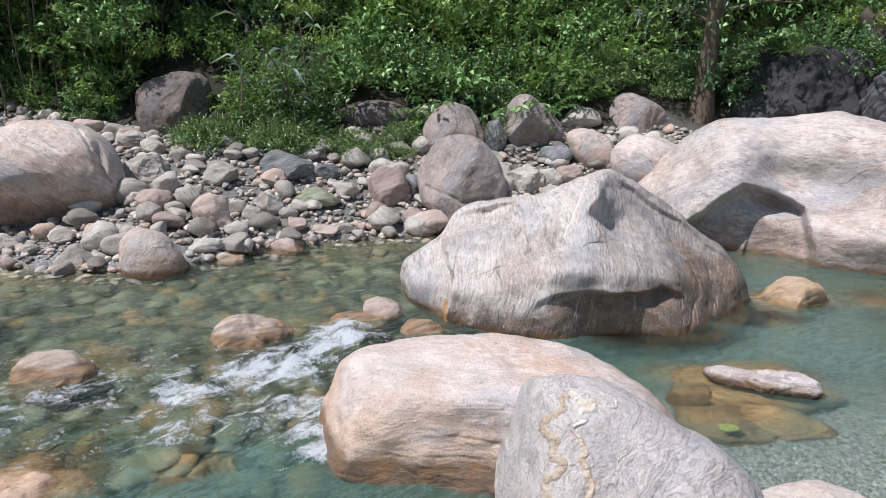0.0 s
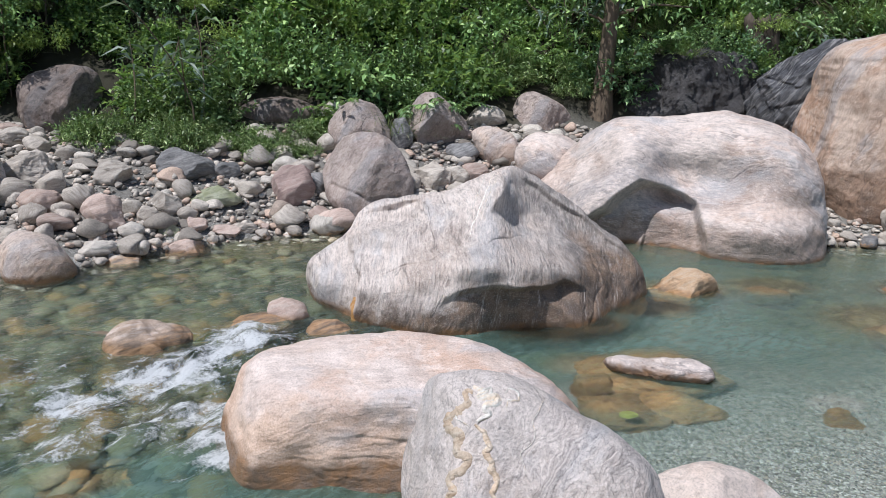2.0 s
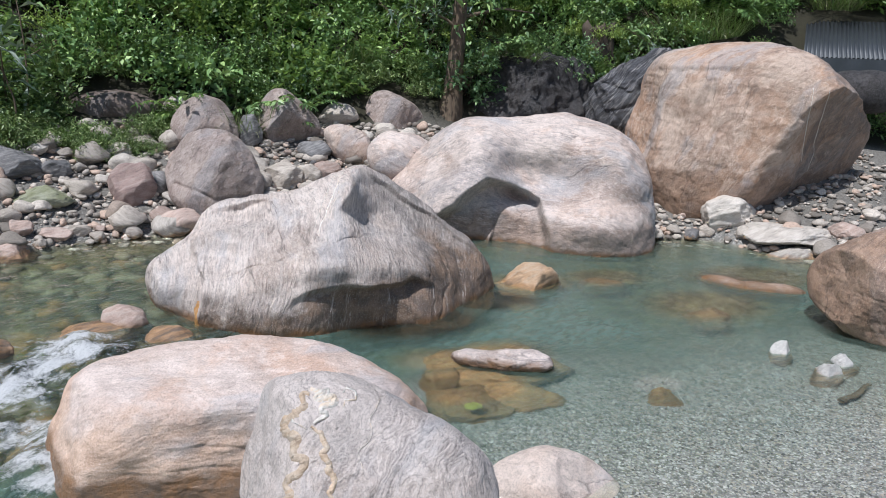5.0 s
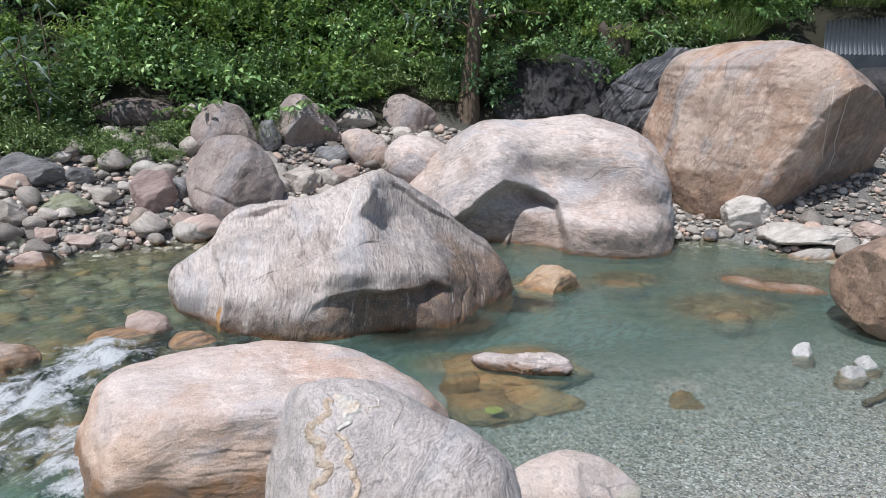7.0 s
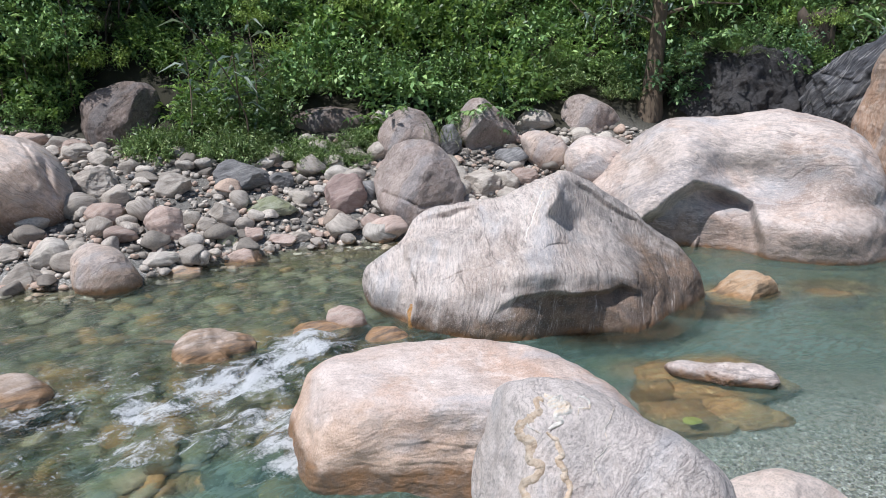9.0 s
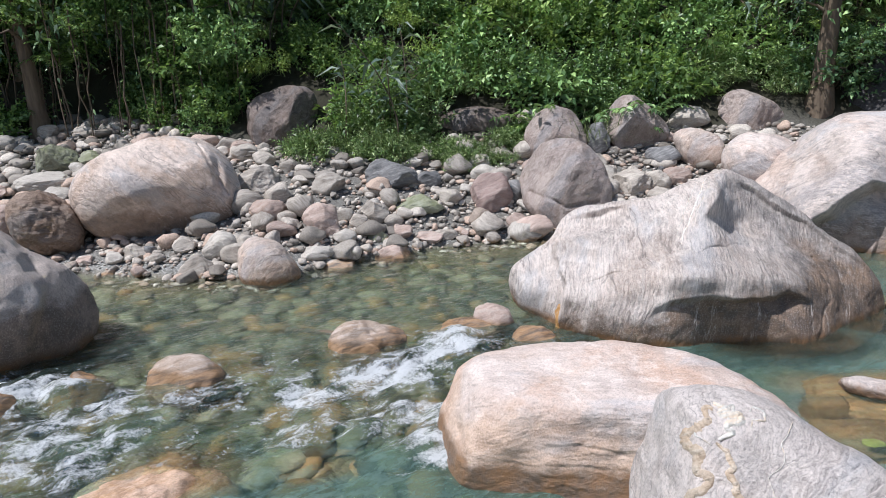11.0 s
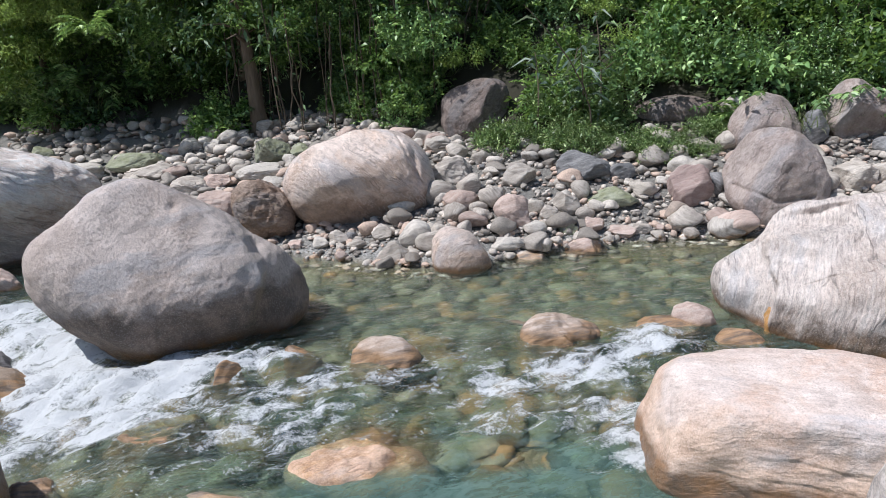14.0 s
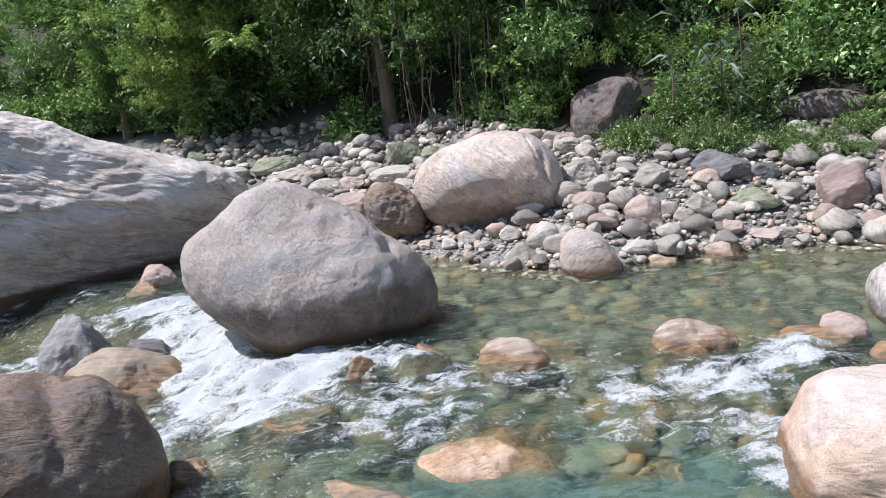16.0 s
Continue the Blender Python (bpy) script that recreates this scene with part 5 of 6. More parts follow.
for across, wide, low, seed in ((0.0, 0.012, 0.25, 76), (0.05, 0.007, 0.40, 83), (-0.06, 0.006, 0.30, 84)):
    vein(PEAK, [(0.08 - 0.24 * (0.93 - v) / 0.8 + across, v) for v in np.linspace(0.93 - 0.5 * abs(across), low, 6)], wide, QUARTZ, "thin pale quartz streak down the ridge", seed, (-11, 16), 0.003)
TOWER = next(ob for ob in scene.objects if ob.get("label", "").startswith("towering tawny"))
vein(TOWER, ((0.70, 0.80), (0.71, 0.45), (0.70, 0.10), (0.73, -0.25)), 0.012, QUARTZ, "thin white quartz vein", 81, (-41, 4), 0.006)
vein(TOWER, ((0.90, 0.82), (0.89, 0.45), (0.86, 0.10), (0.92, -0.12), (0.86, -0.4)), 0.012, QUARTZ, "thin white quartz vein", 82, (-41, 4), 0.006)
vein(PEAK, ((-1.12, -0.30), (-1.14, -0.39), (-1.12, -0.48), (-1.13, -0.55)), 0.06, IRON, "orange iron stain", 77, (-11, 16), 0.006)

# ---- cobbles and gravel ----
rng = np.random.default_rng(4)
SOLIDS = [ob for ob in scene.objects if ob.name.startswith(("stone", "boulder"))]
BLOCK = np.array([(ob.location.x, ob.location.y, 0.42 * min(ob.dimensions.x, ob.dimensions.y)) for ob in SOLIDS])


def clear_of(x, y, r):
    return np.all(np.hypot(BLOCK[:, 0] - x, BLOCK[:, 1] - y) > BLOCK[:, 2] * 0.9 + r * 0.3)


COBBLES = {k: [mesh_from("cobble", *stone_points(3, (1.0, 0.8, 0.62), 300 + 7 * i + ord(k)), STONES[k]) for i in range(4)] for k in "gwpd"}
count = 0
while count < 290:
    x = rng.uniform(-10.5, 7.6)
    d = rng.uniform(-0.15, float(np.interp(x, FOOT_X, FOOT_Y) - shore(x)) - 0.3)
    y, r = shore(x) + d, 0.14 + 0.42 * rng.random() ** 2.2
    if not clear_of(x, y, r):
        continue
    k = "ggggwwpd"[rng.integers(8)]
    ob = new("cobble", COBBLES[k][rng.integers(4)])
    ob.matrix_basis = Matrix.LocRotScale((x, y, gz(x, y) + 0.24 * r), Euler((rng.normal(0, 0.2), rng.normal(0, 0.2), rng.uniform(0, 6.28))), (r, r, r * rng.uniform(0.8, 1.2)))
    tagged(ob, {"g": "rounded grey cobble on the bank", "w": "rounded pale cobble on the bank", "p": "rounded pinkish cobble on the bank", "d": "rounded dark cobble on the bank"}[k], "cobble", "cobbles on the bank")
    count += 1


def scatter_mesh(name, n, place, size, level, mat, seed, sink=0.25):
    """Many small stones joined in one mesh."""
    g = np.random.default_rng(seed)
    shapes = [stone_points(level, (1.0, 0.8, 0.6), seed + 11 * i) for i in range(6)]
    xy = np.array([place(g) for _ in range(n)])
    zs, allv, allf, base = ground_z(xy[:, 0], xy[:, 1]), [], [], 0
    for (x, y), z in zip(xy, zs):
        r = size(g)
        v, fc = shapes[g.integers(6)]
        a = g.uniform(0, 6.28)
        ca, sa = math.cos(a), math.sin(a)
        v = v @ np.array([[ca, sa, 0], [-sa, ca, 0], [0, 0, 1]]) * r * g.uniform(0.75, 1.25, 3)
        allv.append(v + (x, y, z + sink * r))
        allf.append(fc + base)
        base += len(v)
    return new(name, mesh_from(name, np.concatenate(allv), np.concatenate(allf), mat))


def pebble_mat(name, a, b, c2):
    m = Nodes(name)
    rnd = m.add("NewGeometry").outputs["Random Per Island"]
    col = m.mix(rnd, a, b)
    col = m.mix(m.step(m.math("FRACT", m.math("MULTIPLY", rnd, 13.7)), 0.75, 0.8), col, c2)
    n = m.noise(m.coords(), 45.0, 5.0, 0.65)
    col = m.mix(m.step(n, 0.4, 0.7, 0.0, 0.5), col, tuple(v * 0.4 for v in a))
    m.put(m.bsdf.inputs["Base Color"], col)
    m.put(m.bsdf.inputs["Roughness"], 0.8)
    m.put(m.bsdf.inputs["Normal"], m.bump(n, 0.4, 0.01))
    return m.mat


PEBBLE = pebble_mat("bank_pebbles", (0.18, 0.158, 0.135), (0.69, 0.625, 0.55), (0.56, 0.42, 0.335))
GRIT = pebble_mat("beach_grit", (0.07, 0.07, 0.065), (0.62, 0.61, 0.60), (0.40, 0.36, 0.31))
BEDSTONE = pebble_mat("bed_stones", (0.055, 0.05, 0.03), (0.34, 0.29, 0.19), (0.36, 0.21, 0.09))


def on_bank(g):
    x = g.uniform(-11, 11.0)
    return x, shore(x) + g.uniform(-0.25, float(np.interp(x, FOOT_X, FOOT_Y) - shore(x)))


def far_bank(g):
    x = g.uniform(-17, -6.3)
    return x, shore(x) + g.uniform(0.8, 5.0)


def on_bed(g):
    x = g.uniform(-6.5, 0.8)
    y = g.uniform(2.6, min(9.0, float(shore(x)) - 0.35))
    if x > -3.4 and y < 4.4:      # the calm pool has a sandy bed
        y = g.uniform(4.4, 7.4)
    return x, y


def on_beach(g):
    return g.uniform(0.9, 5.6), 2.5 + 2.5 * g.random()


tagged(scatter_mesh("bank_gravel", 15000, on_bank, lambda g: 0.03 + 0.12 * g.random() ** 2.2, 2, PEBBLE, 31), "grey angular gravel covering the bank", "gravel", kind="stuff")
tagged(scatter_mesh("bank_cobbles", 480, on_bank, lambda g: 0.14 + 0.28 * g.random() ** 2, 3, PEBBLE, 35), "rounded grey and pinkish cobbles heaped on the bank", "cobbles", kind="stuff")
tagged(scatter_mesh("shaded_cobbles", 900, far_bank, lambda g: 0.08 + 0.30 * g.random() ** 2, 2, PEBBLE, 37), "rounded cobbles heaped under the trees", "cobbles", kind="stuff")
tagged(scatter_mesh("bed_stones", 2600, on_bed, lambda g: 0.07 + 0.34 * g.random() ** 2.2, 2, BEDSTONE, 41, 0.1), "brown stones lying on the river bed", "stones", kind="stuff")
tagged(scatter_mesh("beach_gravel", 30000, on_beach, lambda g: 0.009 + 0.022 * g.random() ** 3, 1, GRIT, 43), "fine grey gravel under shallow water", "gravel", kind="stuff")


for kx, ky, kr, kk in ((8.6, 7.0, 0.7, "w"), (9.3, 6.4, 0.5, "g"), (9.9, 7.4, 0.9, "g"), (10.8, 6.6, 0.8, "p"), (11.6, 7.6, 1.1, "g"), (9.0, 5.6, 0.45, "b")):
    stone("rounded " + {"w": "pale", "g": "grey", "p": "pinkish", "b": "brown"}[kk] + " stone beside the tawny boulder", kk, kx, ky, gz(kx, ky), kr, 0.6 * kr)


# ---- plants ----
def leaves(base, way, length, width, fold=0.25, droop=0.0, g=None):
    """Pointed leaves, one folded face each, from arrays of roots, directions and lengths."""
    n = len(base)
    way = way / np.linalg.norm(way, axis=1, keepdims=True)
    side = np.cross(way, g.normal(0, 1, (n, 3)) * 0.5 + (0, 0, 1.0))
    side /= np.maximum(np.linalg.norm(side, axis=1, keepdims=True), 1e-6)
    up = np.cross(side, way)
    L, W = length[:, None], (length * width)[:, None]
    mid = base + way * L * 0.42
    tip = base + way * L - np.array((0, 0, 1.0)) * L * droop
    a, b = mid + side * W * 0.5 + up * W * fold, mid - side * W * 0.5 + up * W * fold
    if width > 0.5:      # broad leaves: two rounded halves
        low, high = base + way * L * 0.22 + up * W * fold * 0.7, base + way * L * 0.66 - np.array((0, 0, 1.0)) * L * droop * 0.4 + up * W * fold * 0.8
        v = np.stack([base, low + side * W * 0.42, high + side * W * 0.40, tip, high - side * W * 0.40, low - side * W * 0.42], 1).reshape(-1, 3)
        k = np.arange(n)[:, None] * 6
        return v, np.concatenate([k + np.array([0, 1, 2, 3]), k + np.array([0, 3, 4, 5])])
    v = np.stack([base, a, tip, b], 1).reshape(-1, 3)
    f = np.arange(4 * n).reshape(-1, 4)
    return v, f


def blades(base, way, length, width, bend, g):
    """Arching grass blades of three faces."""
    n = len(base)
    flat = way * (1, 1, 0)
    flat /= np.maximum(np.linalg.norm(flat, axis=1, keepdims=True), 1e-6)
    side = np.stack([-flat[:, 1], flat[:, 0], 0 * flat[:, 0]], -1)
    rows = []
    for s, wd in ((0.0, 1.0), (0.4, 0.9), (0.75, 0.6), (1.0, 0.05)):
        c = base + way * (length * s)[:, None] + (flat - (0, 0, 0.9)) * (bend * length * s * s)[:, None]
        rows += [c - side * (width * wd / 2)[:, None], c + side * (width * wd / 2)[:, None]]
    v = np.stack(rows, 1)
    k = np.arange(n)[:, None] * 8
    f = np.concatenate([k + np.array([0, 1, 3, 2]), k + np.array([2, 3, 5, 4]), k + np.array([4, 5, 7, 6])])
    return v.reshape(-1, 3), f


def tube(path, radii, sides=7):
    """Rings along a path, as one skin."""
    path, v, f = np.asarray(path, float), [], []
    for i, (p, r) in enumerate(zip(path, radii)):
        t = path[min(i + 1, len(path) - 1)] - path[max(i - 1, 0)]
        t = t / np.linalg.norm(t)
        a = np.cross(t, (0.31, 0.95, 0.1))
        a /= np.linalg.norm(a)
        b = np.cross(t, a)
        for k in range(sides):
            w = 2 * math.pi * k / sides
            v.append(p + r * (math.cos(w) * a + math.sin(w) * b))
    for i in range(len(path) - 1):
        for k in range(sides):
            q = (k + 1) % sides
            f.append((i * sides + k, i * sides + q, (i + 1) * sides + q, (i + 1) * sides + k))
    return np.array(v), np.array(f)


def joined(pieces):
    v, f, base = [], [], 0
    for a, b in pieces:
        v.append(a)
        f.append(b + base)
        base += len(a)
    return np.concatenate(v), np.concatenate(f)


def unit(g, n):
    d = g.normal(0, 1, (n, 3))
    return d / np.linalg.norm(d, axis=1, keepdims=True)


SHAPES = {}


def plant(name, label, category, foliage, mat, stems=None):
    ob = new(name)
    part("foliage", mesh_from("foliage", *foliage, mat, shade=False), ob)
    for line in stems or ():
        part("stem", mesh_from("stem", *line, BARK), ob)
    SHAPES[ob] = (*foliage, mat)
    return tagged(ob, label, category, "plants on the bank")


def stems_to(tips, g, r=0.012, n=3):
    out = []
    for tip in tips[g.choice(len(tips), min(n, len(tips)), replace=False)]:
        mid = tip * (0.45, 0.45, 0.55) + g.normal(0, 0.04, 3)
        out.append(tube([(0, 0, -0.15), mid, tip], (r, r * 0.8, r * 0.4), 5))
    return out


def bush(seed, mat, label, spread=0.7, tall=0.8, sprigs=110, per=13, size=0.085, width=0.42, droop=0.15, hang=0.0):
    """A bush of leafy sprigs round an uneven dome."""
    g = np.random.default_rng(seed)
    d = unit(g, sprigs)
    d[:, 2] = np.abs(d[:, 2]) * 1.0 - 0.15
    lump = 0.75 + 0.45 * fbm(d, 1.6, 3, seed)
    tips = d * (spread, spread, tall) * (lump * g.uniform(0.55, 1.0, sprigs) ** 0.4)[:, None]
    grow = d * (1, 1, 0.6) + (0, 0, 0.45 - hang) + g.normal(0, 0.25, (sprigs, 3))
    grow /= np.linalg.norm(grow, axis=1, keepdims=True)
    i = np.repeat(np.arange(sprigs), per)
    s = np.tile(np.linspace(-0.5, 1.0, per), sprigs)
    root = tips[i] + grow[i] * (s * size * 2.6)[:, None] + g.normal(0, 0.012, (len(i), 3))
    way = grow[i] * 0.7 + unit(g, len(i)) * 0.9
    fol = leaves(root, way, size * g.uniform(0.6, 1.35, len(i)), width, 0.22, droop, g)
    return plant("bush", label, "bush", fol, mat, stems_to(tips, g))


def fronded(seed, mat, label, fronds=26, leaflets=22, long=0.75, size=0.10):
    """Arching fronds with paired leaflets."""
    g = np.random.default_rng(seed)
    roots, ways, sizes, lines = [], [], [], []
    for _ in range(fronds):
        a, lift = g.uniform(0, 6.28), g.uniform(0.5, 1.3)
        out = np.array([math.cos(a), math.sin(a), 0])
        L = long * g.uniform(0.6, 1.15)
        start = np.array([g.normal(0, 0.12), g.normal(0, 0.12), g.uniform(0, 0.25)])
        s = np.linspace(0, 1, leaflets)
        c = start + np.outer(s * L, out * 0.8) + np.outer(L * (lift * s - 0.75 * s * s), (0, 0, 1))
        lines.append(tube(c[:: leaflets // 4], np.linspace(0.008, 0.002, len(c[:: leaflets // 4])), 4))
        tang = np.gradient(c, axis=0)
        side = np.cross(tang, (0, 0, 1))
        side /= np.linalg.norm(side, axis=1, keepdims=True)
        for sg in (-1, 1):
            roots.append(c)
            ways.append(side * sg + tang / np.linalg.norm(tang, axis=1, keepdims=True) * 0.6 + g.normal(0, 0.12, c.shape) - (0, 0, 0.15))
            sizes.append(size * (0.5 + np.sin(s * math.pi) * 0.7) * g.uniform(0.85, 1.15, leaflets))
    fol = leaves(np.concatenate(roots), np.concatenate(ways), np.concatenate(sizes), 0.32, 0.15, 0.2, g)
    return plant("fronded_shrub", label, "shrub", fol, mat, lines[:4])


def grass(seed, mat, label, n=420, spread=0.45, tall=0.6):
    g = np.random.default_rng(seed)
    a, r = g.uniform(0, 6.28, n), spread * np.sqrt(g.random(n))
    base = np.stack([r * np.cos(a), r * np.sin(a), -0.05 + 0 * r], -1)
    way = np.stack([np.cos(a) * r, np.sin(a) * r, 0.55 + 0 * r], -1) + g.normal(0, 0.18, (n, 3))
    way /= np.linalg.norm(way, axis=1, keepdims=True)
    fol = blades(base, way, tall * g.uniform(0.5, 1.2, n), 0.012 * g.uniform(0.6, 1.4, n), g.uniform(0.15, 0.6, n), g)
    return plant("grass_tuft", label, "grass", fol, mat)


def cane(seed, mat, label, n=9):
    """Canes with long drooping blades."""
    g = np.random.default_rng(seed)
    roots, ways, sizes, lines = [], [], [], []
    for _ in range(n):
        lean = g.normal(0, 0.22, 2)
        h = g.uniform(0.8, 1.7)
        s = np.linspace(0, 1, 6)
        c = np.stack([g.normal(0, 0.2) + lean[0] * h * s * s * 2, g.normal(0, 0.2) + lean[1] * h * s * s * 2, h * s], -1)
        lines.append(tube(c, np.linspace(0.014, 0.006, 6), 5))
        k = 17
        t = g.uniform(0.3, 1.0, k)
        roots.append(np.stack([np.interp(t, s, c[:, j]) for j in range(3)], -1))
        ways.append(unit(g, k) * (1, 1, 0.3) + (0, 0, 0.1))
        sizes.append(g.uniform(0.22, 0.42, k))
    fol = leaves(np.concatenate(roots), np.concatenate(ways), np.concatenate(sizes), 0.16, 0.12, 0.45, g)
    return plant("cane_clump", label, "cane", fol, mat, lines)


def tree(seed, mat, label, height, crown, lean=(0.0, 0.0), bark=None, clumps=46, per=46, size=0.13, thick=0.13, low=0.35, hang=0.25, width=0.4):
    """A tapered trunk with limbs, and a loose crown of leafy clumps with gaps."""
    g = np.random.default_rng(seed)
    ob = new("tree")
    s = np.linspace(0, 1, 9)
    line = np.stack([lean[0] * s ** 1.5 * height + 0.05 * np.sin(5 * s + seed), lean[1] * s ** 1.5 * height + 0.05 * np.cos(4 * s + seed), height * s - 0.3], -1)
    part("trunk", mesh_from("trunk", *tube(line, thick * (1.15 - s * 0.95) * (1 + 0.6 * np.exp(-s * 14)), 10), bark or BARK), ob)
    limbs, roots, ways, sizes = [], [], [], []
    for _ in range(clumps):
        t = g.uniform(low, 1.0)
        p = np.array([np.interp(t, s, line[:, j]) for j in range(3)])
        a = g.uniform(0, 6.28)
        reach = crown * g.uniform(0.25, 1.0) * (1.15 - 0.55 * t)
        q = p + np.array([math.cos(a) * reach, math.sin(a) * reach, reach * g.uniform(-0.1, 0.6)])
        limbs.append(tube([p, (p + q) / 2 + (0, 0, 0.08 * reach), q], (thick * 0.28, thick * 0.16, thick * 0.05), 5))
        twig = q + g.normal(0, 0.16 + 0.14 * crown * 0.5, (per // 6, 3)) * (1, 1, 0.75)
        i = np.repeat(np.arange(len(twig)), 7)
        roots.append(twig[i] + g.normal(0, size * 0.8, (len(i), 3)))
        ways.append(unit(g, len(i)) + (math.cos(a) * 0.5, math.sin(a) * 0.5, -hang))
        sizes.append(size * g.uniform(0.6, 1.3, len(i)))
    for line in limbs[:: max(1, len(limbs) // 16)]:
        part("limb", mesh_from("limb", *line, bark or BARK), ob)
    part("crown", mesh_from("crown", *leaves(np.concatenate(roots), np.concatenate(ways), np.concatenate(sizes), width, 0.2, 0.25, g), mat, shade=False), ob)
    return tagged(ob, label, "tree", "trees on the hillside")


def vines(seed, label, n=10, wide=1.8, tall=3.0):
    """Bare hanging stems with a few leaves."""
    g = np.random.default_rng(seed)
    lines, roots = [], []
    for _ in range(n):
        x, y = g.uniform(-wide / 2, wide / 2), g.normal(0, 0.2)
        h = tall * g.uniform(0.6, 1.0)
        s = np.linspace(0, 1, 7)
        c = np.stack([x + 0.12 * np.cumsum(g.normal(0, 0.5, 7)) * 0.5, y + 0.04 * np.cumsum(g.normal(0, 1, 7)), h * s], -1)
        lines.append(tube(c, np.full(7, g.uniform(0.008, 0.02)), 5))
        roots.append(c[g.integers(0, 7, 14)] + g.normal(0, 0.1, (14, 3)))
    roots = np.concatenate(roots)
    fol = leaves(roots, unit(g, len(roots)) - (0, 0, 0.5), g.uniform(0.06, 0.13, len(roots)), 0.4, 0.2, 0.3, g)
    return plant("hanging_vines", label, "vines", fol, LEAF_SHADE_TONED, lines)


KINDS = {
    "mid": [bush(s, LEAF_MID, "dense mid-green leafy bush on the hillside", 0.7, 0.8, 170, 13, 0.078, 0.45) for s in (101, 102, 103)],
    "bright": [bush(s, LEAF_BRIGHT, "bright green leafy bush in the sun", 0.6, 0.75, 150, 13, 0.082, 0.5) for s in (111, 112)],
    "dark": [bush(s, LEAF_SHADE_TONED, "dark green bush coloured as if in shade", 0.75, 0.9, 160, 12, 0.085, 0.45) for s in (121, 122)],
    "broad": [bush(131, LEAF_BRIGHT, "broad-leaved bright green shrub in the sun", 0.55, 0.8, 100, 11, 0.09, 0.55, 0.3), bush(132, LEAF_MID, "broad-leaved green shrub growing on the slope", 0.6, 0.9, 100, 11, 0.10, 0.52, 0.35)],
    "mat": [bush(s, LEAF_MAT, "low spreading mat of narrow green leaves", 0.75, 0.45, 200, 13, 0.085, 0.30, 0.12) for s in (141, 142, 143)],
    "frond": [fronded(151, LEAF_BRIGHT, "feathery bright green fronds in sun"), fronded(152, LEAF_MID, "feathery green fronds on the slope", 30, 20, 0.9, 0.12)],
    "sun": [bush(s, LEAF_SUN_TONED, "airy spray of yellow-green leaves coloured as if sunlit", 0.6, 0.5, 70, 13, 0.085, 0.38, 0.3) for s in (181, 182)],
    "grass": [grass(161, LEAF_GRASS, "tall arching tuft of green grass"), grass(162, LEAF_GRASS, "thick tuft of green grass", 500, 0.55, 0.75)],
    "cane": [cane(171, LEAF_GREY, "clump of canes with long drooping leaves"), cane(172, LEAF_MID, "clump of green canes with long leaves")],
}
USED = set()


def grow(kind, x, y, scale=1.0, lift=0.0, z=None):
    g = KINDS[kind]
    src = g[rng.integers(len(g))]
    at = (x, y, (gz(x, y) if z is None else z) + lift)
    m = Matrix.LocRotScale(at, Euler((rng.normal(0, 0.1) + 0.12, rng.normal(0, 0.1), rng.uniform(0, 6.28))), None)
    s = scale * rng.uniform(0.85, 1.2)
    if src in USED:
        ob = copy_thing(src, m)
    else:
        USED.add(src)
        ob = src
        ob.matrix_basis = m
    ob.scale = (s, s, s)
    return ob


def foot(x):
    return float(np.interp(x, FOOT_X, FOOT_Y))


# leafy mat that drapes over the bank round the dark rock
for _ in range(52):
    x = rng.uniform(-4.2, -0.35)
    back = rng.uniform(-0.75, 0.55)
    if (x < -3.5 and back > -0.45) or (-2.3 < x < -0.5 and back > -0.05):
        continue
    grow("mat", x, foot(x) + back + 0.25 * smooth(-2.0, -3.8, x), rng.uniform(0.55, 0.9) * (0.6 if -2.4 < x < -0.4 else 1.0), 0.02)

for x, back in ((-2.5, 0.95), (-2.1, 1.05), (-1.7, 1.15), (-1.3, 1.1), (-0.9, 1.1), (-0.5, 1.0), (-0.2, 0.8)):
    grow("mat" if back > 1.06 else "mid", x, foot(x) + back, 0.75, 0.0)

for k, x, y, size in (("mid", 2.2, 13.4, 0.6), ("mat", 2.7, 13.5, 0.8), ("mid", 3.1, 13.55, 0.6), ("mat", 3.5, 13.5, 0.8), ("mid", 3.85, 13.4, 0.55), ("mat", 2.4, 13.2, 0.6), ("mat", 3.8, 13.1, 0.55)):
    grow(k, x, y, size, 0.0)

UNDER = {}


def undergrowth(kind, x, y, scale, z=None):
    """Growth too thick to tell apart, gathered by leaf colour."""
    v, f, mat = SHAPES[KINDS[kind][rng.integers(len(KINDS[kind]))]]
    a = rng.uniform(0, 6.28)
    ca, sa = math.cos(a), math.sin(a)
    UNDER.setdefault(mat, []).append((v @ np.array([[ca, sa, 0], [-sa, ca, 0], [0, 0, 1]]) * scale + (x, y, gz(x, y) if z is None else z), f))


def open_rock(x, h):
    """Where rock faces stand free of growth."""
    return (-5.7 < x < -3.5 and h < 1.0) or (-2.5 < x < -0.3 and h < 0.74) or (2.0 < x < 4.0 and h < 0.8) or (4.6 < x < 8.0 and h < 1.5) or (-8 < x < -6.0 and h < 0.35)


